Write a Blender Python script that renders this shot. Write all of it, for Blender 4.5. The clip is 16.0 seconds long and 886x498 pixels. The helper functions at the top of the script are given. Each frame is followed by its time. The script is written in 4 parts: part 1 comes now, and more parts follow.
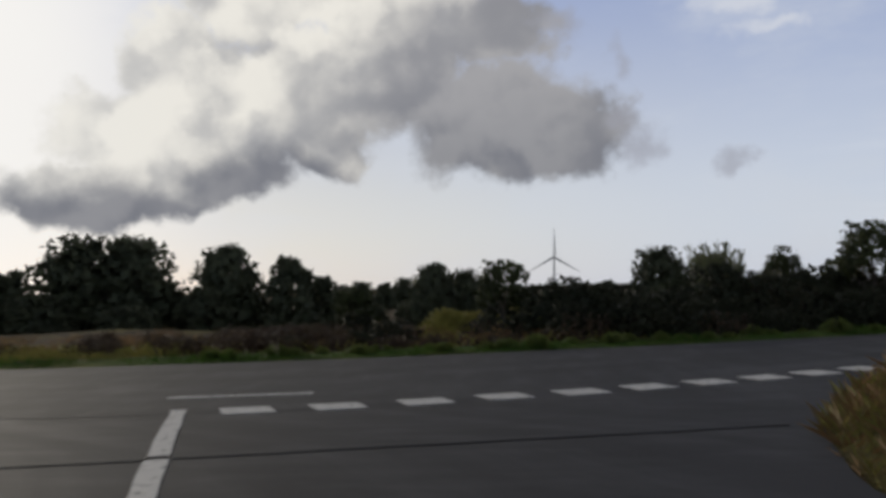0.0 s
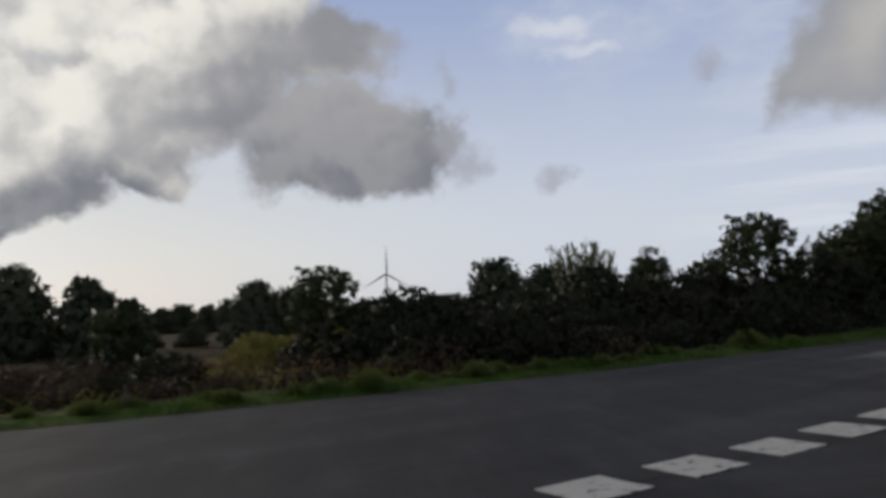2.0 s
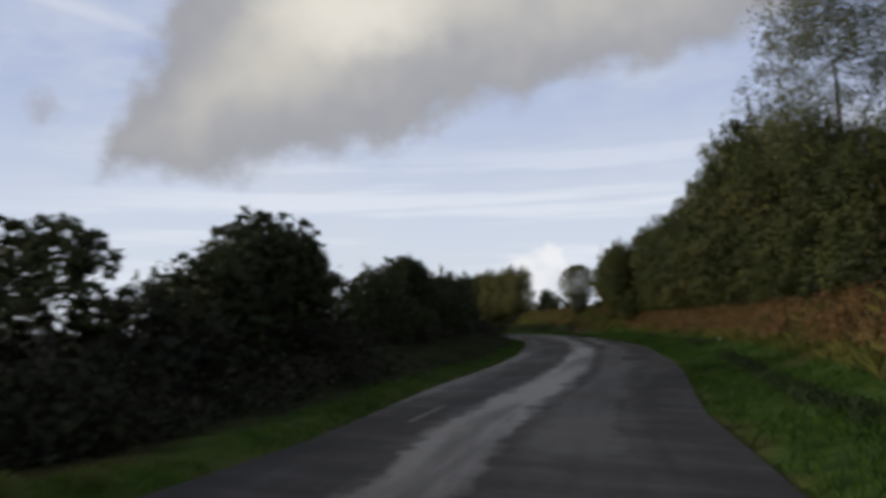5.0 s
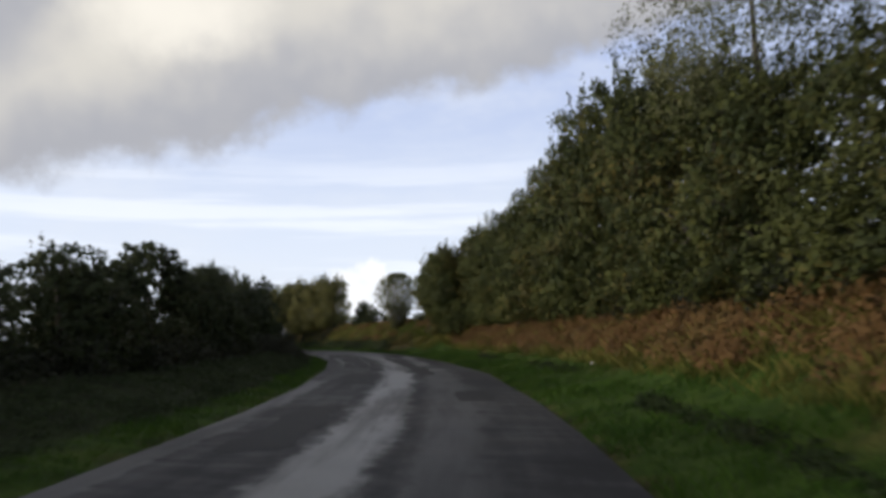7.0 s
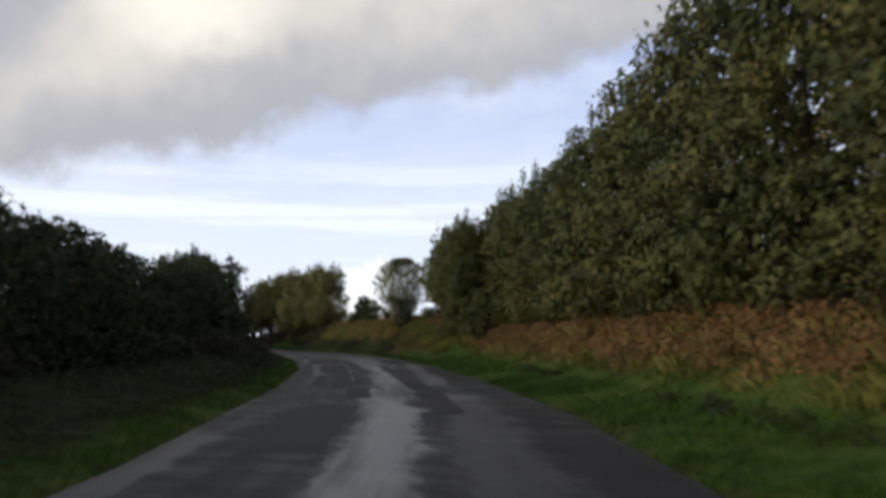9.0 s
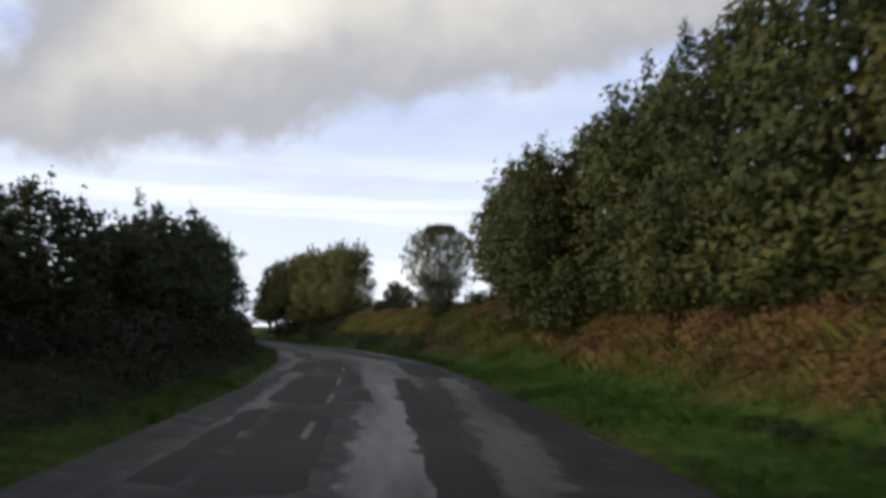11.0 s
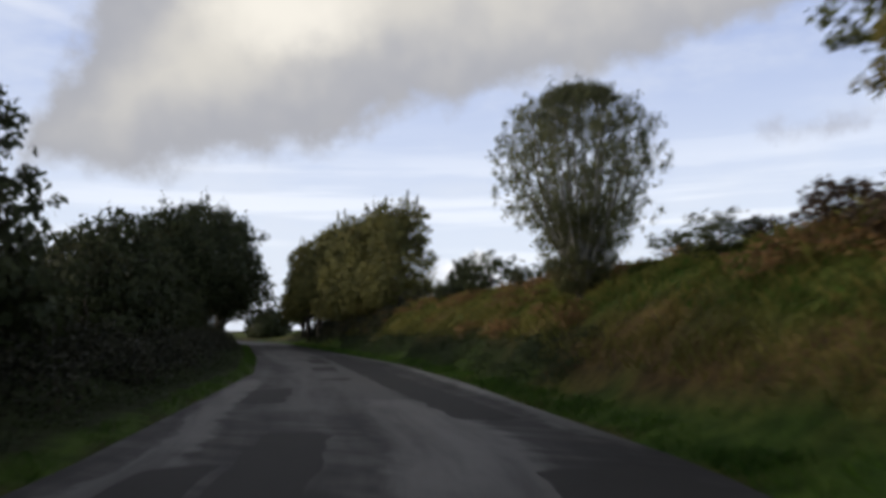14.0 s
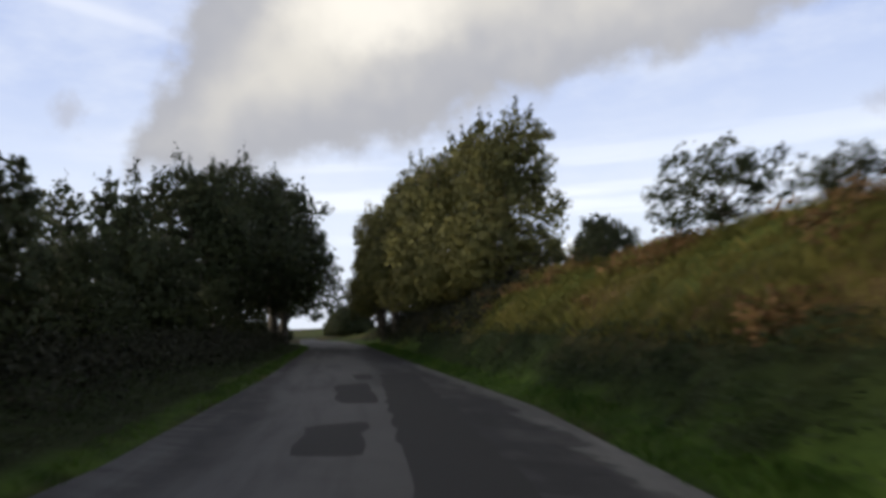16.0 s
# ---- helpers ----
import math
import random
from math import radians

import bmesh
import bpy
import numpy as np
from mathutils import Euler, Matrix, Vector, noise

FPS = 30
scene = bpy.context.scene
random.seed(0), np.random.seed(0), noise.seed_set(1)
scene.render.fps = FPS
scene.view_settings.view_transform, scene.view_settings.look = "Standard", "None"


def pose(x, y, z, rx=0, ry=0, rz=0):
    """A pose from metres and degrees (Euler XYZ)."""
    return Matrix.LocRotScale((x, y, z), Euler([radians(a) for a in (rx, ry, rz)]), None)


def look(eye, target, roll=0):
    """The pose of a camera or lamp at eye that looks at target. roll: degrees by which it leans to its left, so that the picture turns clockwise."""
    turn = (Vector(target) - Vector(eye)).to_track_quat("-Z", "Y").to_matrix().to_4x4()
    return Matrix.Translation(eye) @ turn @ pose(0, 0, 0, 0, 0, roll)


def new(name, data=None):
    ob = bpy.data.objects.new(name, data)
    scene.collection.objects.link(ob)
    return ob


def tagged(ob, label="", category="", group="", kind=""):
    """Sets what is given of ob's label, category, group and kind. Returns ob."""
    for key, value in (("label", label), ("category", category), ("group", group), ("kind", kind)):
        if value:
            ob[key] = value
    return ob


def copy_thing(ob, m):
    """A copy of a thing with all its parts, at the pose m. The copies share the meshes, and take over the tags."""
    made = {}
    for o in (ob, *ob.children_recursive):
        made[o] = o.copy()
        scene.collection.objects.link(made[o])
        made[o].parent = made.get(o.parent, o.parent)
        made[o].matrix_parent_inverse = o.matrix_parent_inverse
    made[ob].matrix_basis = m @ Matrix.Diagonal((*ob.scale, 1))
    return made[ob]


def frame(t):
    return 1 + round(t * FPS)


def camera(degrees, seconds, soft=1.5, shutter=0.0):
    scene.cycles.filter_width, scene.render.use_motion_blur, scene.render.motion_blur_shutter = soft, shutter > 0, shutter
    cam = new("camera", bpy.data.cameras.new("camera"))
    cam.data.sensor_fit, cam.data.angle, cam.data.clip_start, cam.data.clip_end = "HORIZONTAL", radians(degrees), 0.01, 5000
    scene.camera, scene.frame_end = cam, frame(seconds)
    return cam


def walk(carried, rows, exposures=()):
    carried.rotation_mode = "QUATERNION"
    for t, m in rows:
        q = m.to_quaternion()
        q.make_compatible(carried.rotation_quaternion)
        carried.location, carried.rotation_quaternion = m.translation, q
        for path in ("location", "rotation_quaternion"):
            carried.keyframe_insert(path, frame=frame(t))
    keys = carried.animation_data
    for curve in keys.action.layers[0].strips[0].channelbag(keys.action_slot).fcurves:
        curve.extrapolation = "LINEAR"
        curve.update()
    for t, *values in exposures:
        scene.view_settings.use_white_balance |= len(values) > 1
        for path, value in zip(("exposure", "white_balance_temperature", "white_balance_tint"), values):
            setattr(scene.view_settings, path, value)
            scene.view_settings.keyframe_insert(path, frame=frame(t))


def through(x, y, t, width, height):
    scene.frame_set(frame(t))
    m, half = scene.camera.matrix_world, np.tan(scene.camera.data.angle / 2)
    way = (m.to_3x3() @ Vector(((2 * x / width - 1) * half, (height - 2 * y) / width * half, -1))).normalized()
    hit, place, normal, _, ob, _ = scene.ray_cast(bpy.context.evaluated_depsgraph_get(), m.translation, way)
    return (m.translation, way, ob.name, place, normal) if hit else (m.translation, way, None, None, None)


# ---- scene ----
cam = camera(55.0, 16.0, soft=3.7, shutter=0.5)
# seconds, x, y, z, yaw, pitch, roll
ROWS = [
    (0.0, 0.0, 0.0, 1.34, -0.13, 2.65, 1.3),
    (0.5, 0.08, 1.9, 1.33, -2.74, 2.74, 2.71),
    (1.0, 0.26, 3.51, 1.29, -6.07, 2.9, 2.58),
    (1.5, 0.45, 4.71, 1.27, -8.62, 3.03, 2.42),
    (2.0, 0.67, 5.84, 1.27, -11.34, 3.43, 2.96),
    (2.5, 0.93, 6.97, 1.27, -14.82, 3.86, 3.19),
    (3.0, 1.49, 8.34, 1.3, -20.24, 5.13, 4.49),
    (3.5, 2.1, 10.09, 1.3, -27.4, 6.84, 2.54),
    (4.0, 3.46, 11.78, 1.29, -36.08, 5.57, 3.69),
    (4.5, 5.01, 13.35, 1.29, -45.11, 5.44, 1.37),
    (5.0, 6.5, 14.48, 1.32, -54.84, 5.14, 1.89),
    (5.2, 7.15, 14.9, 1.32, -57.4, 5.45, 1.85),
    (6.25, 12.2, 17.35, 1.31, -66.3, 5.7, 1.6),
    (7.5, 20.05, 20.78, 1.3, -66.85, 5.81, 1.35),
    (8.0, 23.31, 22.37, 1.29, -66.75, 5.74, 1.08),
    (8.5, 26.57, 23.96, 1.31, -66.72, 5.82, 0.79),
    (11.0, 44.63, 32.73, 1.3, -63.82, 5.55, -1.25),
    (11.5, 48.24, 34.78, 1.3, -62.84, 5.33, -0.37),
    (12.0, 51.94, 36.86, 1.3, -61.67, 5.56, 0.26),
    (12.5, 55.47, 39.01, 1.31, -61.22, 5.82, 0.07),
    (13.0, 59.26, 41.26, 1.3, -60.69, 5.62, -0.04),
    (13.5, 62.86, 43.49, 1.29, -60.23, 5.34, 0.29),
    (14.0, 66.43, 45.78, 1.3, -59.68, 5.34, 0.87),
    (14.5, 70.21, 48.16, 1.3, -58.45, 5.43, 1.59),
    (15.0, 74.13, 50.85, 1.29, -56.93, 5.31, 1.56),
    (15.5, 78.0, 53.6, 1.3, -55.3, 5.09, 2.15),
    (16.0, 82.02, 56.66, 1.3, -53.29, 5.02, 2.44),
]
walk(cam, [(t, pose(x, y, z, 90 + pitch, roll, yaw)) for t, x, y, z, yaw, pitch, roll in ROWS],
     exposures=[(0.0, -0.2), (2.0, -0.17), (3.0, -0.33), (4.0, -0.5), (5.0, -0.02), (7.5, 0.32), (8.5, 0.37), (11.5, 0.42), (13.0, 0.36), (14.0, 0.25), (14.5, 0.23), (15.0, 0.22), (15.5, 0.26), (16.0, 0.38)])

# ---- world, sun ----
SUN_AZ, SUN_EL = 38.0, 15.0     # degrees to the left of +y, above the horizon


class Nodes:
    """A thin helper round a node tree."""

    def __init__(self, tree):
        self.tree = tree
        tree.nodes.clear()

    def add(self, kind, operation="", **inputs):
        n = self.tree.nodes.new(kind)
        if operation:
            n.operation = operation
        for k, v in inputs.items():
            key = int(k[1:]) if k[0] == "i" and k[1:].isdigit() else k.replace("_", " ")
            self.put(n.inputs[key], v)
        return n

    def put(self, socket, v):
        if isinstance(v, bpy.types.NodeSocket):
            self.tree.links.new(v, socket)
        elif isinstance(v, bpy.types.Node):
            self.tree.links.new(v.outputs[0], socket)
        else:
            if socket.type == "RGBA" and len(v) == 3:
                v = (*v, 1.0)
            socket.default_value = v

    def math(self, op, a, b=0.0, c=0.0):
        n = self.tree.nodes.new("ShaderNodeMath")
        n.operation = op
        for s, v in zip(n.inputs, (a, b, c)):
            self.put(s, v)
        return n.outputs[0]

    def ramp(self, fac, lo, hi):
        n = self.tree.nodes.new("ShaderNodeMapRange")
        n.interpolation_type = "SMOOTHSTEP"
        self.put(n.inputs[0], fac)
        n.inputs[1].default_value, n.inputs[2].default_value = lo, hi
        return n.outputs[0]

    def mix(self, fac, a, b, blend="MIX"):
        n = self.tree.nodes.new("ShaderNodeMix")
        n.data_type, n.blend_type = "RGBA", blend
        self.put(n.inputs[0], fac)
        self.put(n.inputs[6], a)
        self.put(n.inputs[7], b)
        return n.outputs[2]

    def noise(self, vector, scale, detail=6.0, rough=0.55, color=False):
        n = self.tree.nodes.new("ShaderNodeTexNoise")
        if vector is not None:
            self.put(n.inputs["Vector"], vector)
        n.inputs["Scale"].default_value, n.inputs["Detail"].default_value, n.inputs["Roughness"].default_value = scale, detail, rough
        return n.outputs[1 if color else 0]


world = bpy.data.worlds.new("sky")
scene.world = world
world.use_nodes = True
W = Nodes(world.node_tree)
way = W.add("ShaderNodeTexCoord").outputs["Generated"]
xyz = W.add("ShaderNodeSeparateXYZ", i0=way).outputs
az0 = W.math("MULTIPLY", W.math("ARCTAN2", W.math("MULTIPLY", xyz[0], -1.0), xyz[1]), 57.2958)
el0 = W.math("MULTIPLY", W.math("ARCSINE", xyz[2]), 57.2958)
warp = W.add("ShaderNodeSeparateColor", i0=W.noise(way, 11.0, 8.0, 0.58, True)).outputs
az = W.math("ADD", az0, W.math("MULTIPLY_ADD", warp[0], 6.0, -3.0))
el = W.math("ADD", el0, W.math("MULTIPLY_ADD", warp[1], 5.0, -2.5))


def blobs_field(rows):
    """The greatest of one minus the distance in ellipses (azimuth, elevation, half width, half height)."""
    out = None
    for a, e, ra, re in rows:
        p = W.math("MULTIPLY_ADD", az, 1 / ra, -a / ra)
        q = W.math("MULTIPLY_ADD", el, 1 / re, -e / re)
        d = W.math("SUBTRACT", 1.0, W.math("SQRT", W.math("ADD", W.math("MULTIPLY", p, p), W.math("MULTIPLY", q, q))))
        out = d if out is None else W.math("MAXIMUM", out, d)
    return out


CLOUDS = [(22, 6.3, 7, 2.3), (16, 7.4, 6, 2.4), (20.5, 10.3, 5, 3.4), (14.5, 11.8, 5.5, 5.5), (17, 15, 3.8, 3.4), (8.5, 13, 5.2, 5.8), (8, 9.2, 2.8, 2.1), (3, 14.8, 6, 5.2), (-3.5, 11, 6.5, 4.7), (-4, 9.7, 5, 3.3),
          (-8, 10.3, 4.9, 3.5), (-4, 17, 4.5, 3), (3, 20, 8, 4), (12, 19.5, 6, 4)]
SHADED = [(-5, 11, 13, 8), (20, 4.2, 15, 3.4), (11, 6.6, 8, 3.0), (-6.5, 17, 6.5, 4.5)]
SMALL = [(-13.2, 9.2, 2.2, 1.5), (-11.8, 10.9, 1.3, 0.9), (-19.5, 7.9, 1.3, 0.9), (-29.8, 13.6, 1.2, 1.9), (-11.5, 14.4, 1.2, 2.4), (-8.4, 17.0, 2.2, 1.2), (-84, 12.2, 5, 1.2)]
WISPS = [(-19.8, 17.6, 3.2, 1.1), (-22.0, 15.6, 3.0, 0.8)]
fine = W.noise(way, 24.0, 9.0, 0.62)
billow = W.noise(way, 13.0, 8.0, 0.6)
rough = W.math("MULTIPLY_ADD", fine, 0.7, -0.35)
cover = W.ramp(W.math("ADD", blobs_field(CLOUDS), rough), -0.10, 0.28)
small = W.math("MULTIPLY", W.ramp(W.math("ADD", blobs_field(SMALL), W.math("MULTIPLY_ADD", fine, 2.4, -1.2)), -0.1, 1.0), 0.62)
wisp = W.math("MULTIPLY", W.ramp(W.math("ADD", blobs_field(WISPS), W.math("MULTIPLY_ADD", fine, 1.6, -0.8)), -0.1, 0.8), 0.55)
trail = W.math("ABSOLUTE", W.math("SUBTRACT", el0, W.math("MULTIPLY_ADD", az0, 0.23, 27.3)))
trail = W.math("MULTIPLY", W.math("SUBTRACT", 1.0, W.ramp(trail, 0.1, 0.7)), W.math("MULTIPLY", W.ramp(az0, -40.0, -33.0), 0.3))
shade = W.ramp(W.math("ADD", blobs_field(SHADED), W.math("MULTIPLY_ADD", W.noise(way, 8.0, 5.0, 0.5), 0.75, -0.375)), -0.32, 0.55)
# the long cloud to the right: a straight lower edge that climbs, and a slanting end
low_edge = W.math("MULTIPLY_ADD", W.math("MAXIMUM", W.math("SUBTRACT", -42.0, az), 0.0), 0.235, 9.7)
body = W.math("MINIMUM", W.math("SUBTRACT", el, low_edge), W.math("SUBTRACT", W.math("MULTIPLY_ADD", el, -0.45, -27.6), az))
cover_right = W.ramp(W.math("ADD", W.math("MULTIPLY", body, 0.35), W.math("MULTIPLY", rough, 1.1)), -0.10, 0.62)
# clear sky: Nishita, whitened by haze low down and round the veiled sun
sky = W.add("ShaderNodeTexSky")
sky.sky_type, sky.sun_disc, sky.sun_elevation, sky.sun_rotation = "NISHITA", False, radians(SUN_EL), radians(-SUN_AZ)
sun_way = (-math.sin(radians(SUN_AZ)) * math.cos(radians(SUN_EL)), math.cos(radians(SUN_AZ)) * math.cos(radians(SUN_EL)), math.sin(radians(SUN_EL)))
near_sun = W.add("ShaderNodeVectorMath", "DOT_PRODUCT", i0=way, i1=sun_way).outputs["Value"]
glow = W.ramp(near_sun, 0.90, 0.99)
warm = W.ramp(near_sun, 0.45, 0.95)
haze = W.mix(W.ramp(el0, 3.0, 25.0), W.mix(warm, (0.70, 0.76, 0.89), (0.76, 0.76, 0.77)), (0.335, 0.42, 0.70))
veil = W.ramp(W.noise(W.add("ShaderNodeMapping", i0=way, Scale=(1, 1, 2.6)), 3.0, 7.0, 0.62), 0.40, 0.66)
haze = W.mix(W.math("MULTIPLY", veil, 0.6), haze, (0.72, 0.76, 0.86))
nish = W.add("ShaderNodeVectorMath", "SCALE", i0=sky.outputs[0], Scale=0.10).outputs[0]
clear = W.mix(0.85, nish, haze)
clear = W.mix(glow, clear, (1.05, 1.03, 1.0))
aside = W.add("ShaderNodeVectorMath", "ADD", i0=way, i1=(-0.022, 0.0, 0.020)).outputs[0]
aside2 = W.add("ShaderNodeVectorMath", "ADD", i0=way, i1=(-0.010, 0.0, 0.010)).outputs[0]
relief = W.math("SUBTRACT", W.noise(aside, 6.0, 3.0, 0.45), W.noise(way, 6.0, 3.0, 0.45))
puff_way = W.add("ShaderNodeVectorMath", "ADD", i0=way, i1=W.add("ShaderNodeVectorMath", "SCALE", i0=W.noise(way, 9.0, 5.0, 0.55, True), Scale=0.16).outputs[0]).outputs[0]
puff_aside = W.add("ShaderNodeVectorMath", "ADD", i0=puff_way, i1=(-0.020, 0.0, 0.024)).outputs[0]


def puffs(vector, scale):
    n = W.tree.nodes.new("ShaderNodeTexVoronoi")
    n.feature = "SMOOTH_F1"
    W.put(n.inputs["Vector"], vector)
    for key, v in (("Scale", scale), ("Smoothness", 0.45), ("Detail", 1.5), ("Roughness", 0.4)):
        n.inputs[key].default_value = v
    return n.outputs["Distance"]


puff = W.math("SUBTRACT", puffs(puff_aside, 8.5), puffs(puff_way, 8.5))
relief2 = W.math("SUBTRACT", W.noise(aside2, 17.0, 4.0, 0.5), W.noise(way, 17.0, 4.0, 0.5))
lump = W.ramp(W.math("ADD", W.math("MULTIPLY", puff, 1.5), W.math("ADD", W.math("MULTIPLY", relief, -2.6), W.math("MULTIPLY", relief2, -0.35))), -0.50, 0.30)
lit = W.mix(lump, (0.48, 0.48, 0.49), (0.95, 0.92, 0.85))
lit = W.mix(W.math("MULTIPLY", glow, 0.5), lit, (0.95, 0.93, 0.88))
cloud = W.mix(W.math("MULTIPLY", shade, 0.92), lit, W.mix(W.math("MULTIPLY_ADD", W.ramp(el, 6.5, 15.0), 0.6, W.math("MULTIPLY", lump, 0.4)), (0.185, 0.195, 0.23), (0.37, 0.37, 0.395)))
thick = W.ramp(W.math("ADD", body, W.math("MULTIPLY", relief, -14.0)), 0.8, 9.5)
right_lit = W.mix(thick, (0.36, 0.365, 0.395), (0.60, 0.575, 0.525))
right_lit = W.mix(W.ramp(blobs_field([(-49, 21, 8, 4.5)]), 0.0, 0.8), right_lit, (0.80, 0.76, 0.68))
clear = W.mix(W.math("MAXIMUM", wisp, trail), clear, (0.80, 0.82, 0.87))
# thin level streaks low down, and a small bright cumulus on the horizon
level = W.ramp(W.noise(W.add("ShaderNodeMapping", i0=way, Scale=(1.2, 1.2, 20.0)), 2.2, 5.0, 0.55), 0.46, 0.66)
level = W.math("MULTIPLY", level, W.math("MULTIPLY", W.ramp(el0, 15.0, 7.0), W.math("MULTIPLY", W.ramp(az0, -20.0, -42.0), 0.5)))
clear = W.mix(level, clear, (0.87, 0.90, 0.96))
heap = W.ramp(W.math("ADD", blobs_field([(-61, 2.6, 3.4, 2.2), (-59, 1.8, 4.0, 1.5)]), rough), -0.05, 0.25)
clear = W.mix(W.math("MULTIPLY", heap, 0.6), clear, W.mix(lump, (0.72, 0.74, 0.80), (0.96, 0.95, 0.94)))
seen = W.mix(small, W.mix(cover, clear, cloud), (0.38, 0.39, 0.45))
seen = W.mix(W.math("MULTIPLY", cover_right, 0.96), seen, right_lit)
# an unseen dark cover overhead, added to dim the light on the ground
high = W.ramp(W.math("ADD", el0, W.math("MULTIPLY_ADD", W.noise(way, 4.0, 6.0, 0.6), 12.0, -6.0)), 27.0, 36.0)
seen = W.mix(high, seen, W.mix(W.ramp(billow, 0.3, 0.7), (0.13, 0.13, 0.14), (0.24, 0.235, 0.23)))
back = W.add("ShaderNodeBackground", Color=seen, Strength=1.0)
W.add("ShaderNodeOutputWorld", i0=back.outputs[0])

sun = new("sun", bpy.data.lights.new("sun", "SUN"))
sun.data.energy, sun.data.angle, sun.data.color = 1.4, radians(12), (1.0, 0.90, 0.74)
sun.matrix_world = look(Vector(sun_way) * 50, (0, 0, 0))

# ---- materials ----


def material(name):
    m = bpy.data.materials.new(name)
    m.use_nodes = True
    return m, Nodes(m.node_tree)


def finish(n, color, rough=0.8, bump=None, strength=0.3, distance=0.02, spec=0.3, metal=0.0):
    p = n.add("ShaderNodeBsdfPrincipled", Base_Color=color, Roughness=rough, Metallic=metal)
    n.put(p.inputs["Specular IOR Level"], spec)
    if bump is not None:
        n.put(p.inputs["Normal"], n.add("ShaderNodeBump", Height=bump, Strength=strength, Distance=distance))
    n.add("ShaderNodeOutputMaterial", i0=p.outputs[0])
    return p


def leaf_material(name, dark, light, accent, share=0.08, through=0.3):
    """Leaves: colour varies from leaf to leaf and from plant to plant."""
    m, n = material(name)
    geo = n.add("ShaderNodeNewGeometry").outputs
    r, where = geo["Random Per Island"], geo["Position"]
    o = n.add("ShaderNodeObjectInfo").outputs["Random"]
    pos = n.add("ShaderNodeTexCoord").outputs["Object"]
    spray, bough = n.noise(pos, 2.4, 4.0, 0.6), n.noise(where, 0.6, 4.0, 0.6)
    c = n.mix(n.math("ADD", n.math("MULTIPLY", n.ramp(spray, 0.3, 0.7), 0.62), n.math("MULTIPLY", r, 0.38)), dark, light)
    c = n.mix(n.math("MULTIPLY", o, 0.35), c, n.mix(0.5, c, light))
    turned = n.math("ADD", n.noise(where, 0.42, 4.0, 0.6), n.math("MULTIPLY_ADD", r, 0.22, -0.11))
    c = n.mix(n.math("MULTIPLY", n.ramp(turned, 0.66 - share, 0.82 - share), 0.75), c, accent)
    # tone by bough, imitating dark gaps and lit sprays in the colour
    c = n.mix(n.ramp(bough, 0.36, 0.60), n.mix(0.62, c, dark), n.mix(0.35, c, light))
    # leaves of one spray face the same way on the whole
    spread = n.add("ShaderNodeAttribute")
    spread.attribute_name = "out"
    face = n.add("ShaderNodeVectorTransform", i0=spread.outputs["Vector"])
    face.vector_type, face.convert_from, face.convert_to = "NORMAL", "OBJECT", "WORLD"
    facing = n.add("ShaderNodeVectorMath", "ADD", i0=n.add("ShaderNodeVectorMath", "SCALE", i0=geo["Normal"], Scale=0.5).outputs[0], i1=face.outputs[0])
    facing = n.add("ShaderNodeVectorMath", "NORMALIZE", i0=facing.outputs[0]).outputs[0]
    p = n.add("ShaderNodeBsdfPrincipled", Base_Color=c, Roughness=0.6, Normal=facing)
    p.inputs["Specular IOR Level"].default_value = 0.2
    t = n.add("ShaderNodeBsdfTranslucent", Color=c, Normal=facing)
    mx = n.add("ShaderNodeMixShader", i0=through, i1=p.outputs[0], i2=t.outputs[0])
    n.add("ShaderNodeOutputMaterial", i0=mx.outputs[0])
    return m


OAK = leaf_material("oak_leaves", (0.030, 0.047, 0.017), (0.146, 0.160, 0.047), (0.25, 0.17, 0.046), 0.12)
# browner than OAK, and lightened to imitate sunlight on the clump
LIT_AUTUMN = leaf_material("lit_browning_oak_leaves", (0.070, 0.080, 0.031), (0.30, 0.28, 0.09), (0.34, 0.23, 0.075), 0.07)
DARK = leaf_material("dark_leaves", (0.028, 0.039, 0.016), (0.078, 0.092, 0.034), (0.115, 0.088, 0.034), 0.06, 0.2)
WILLOW = leaf_material("willow_leaves", (0.13, 0.145, 0.07), (0.28, 0.285, 0.14), (0.24, 0.18, 0.07), 0.06, 0.4)
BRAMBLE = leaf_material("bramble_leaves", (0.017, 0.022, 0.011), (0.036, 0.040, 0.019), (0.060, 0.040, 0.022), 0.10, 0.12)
BRACKEN = leaf_material("bracken", (0.19, 0.108, 0.044), (0.37, 0.215, 0.088), (0.13, 0.13, 0.04), 0.14, 0.3)
GRASS = leaf_material("grass_blades", (0.042, 0.108, 0.014), (0.120, 0.225, 0.028), (0.19, 0.20, 0.045), 0.05, 0.42)
TALLGRASS = leaf_material("tall_grass", (0.145, 0.160, 0.033), (0.38, 0.34, 0.088), (0.28, 0.165, 0.055), 0.10, 0.45)
FAR = leaf_material("far_leaves", (0.050, 0.060, 0.036), (0.092, 0.102, 0.056), (0.09, 0.08, 0.04), 0.05, 0.15)
TUSSOCK = leaf_material("tussock_blades", (0.13, 0.18, 0.032), (0.23, 0.27, 0.07), (0.28, 0.24, 0.09), 0.06, 0.35)
# darker leaf colour that carries the shade on banks and in ruts
SHADE_LEAVES = leaf_material("shade_dark_leaves", (0.030, 0.048, 0.017), (0.062, 0.090, 0.028), (0.10, 0.09, 0.035), 0.06, 0.2)
HEATHER = leaf_material("heather_twigs", (0.036, 0.024, 0.016), (0.098, 0.062, 0.038), (0.16, 0.135, 0.05), 0.13, 0.15)
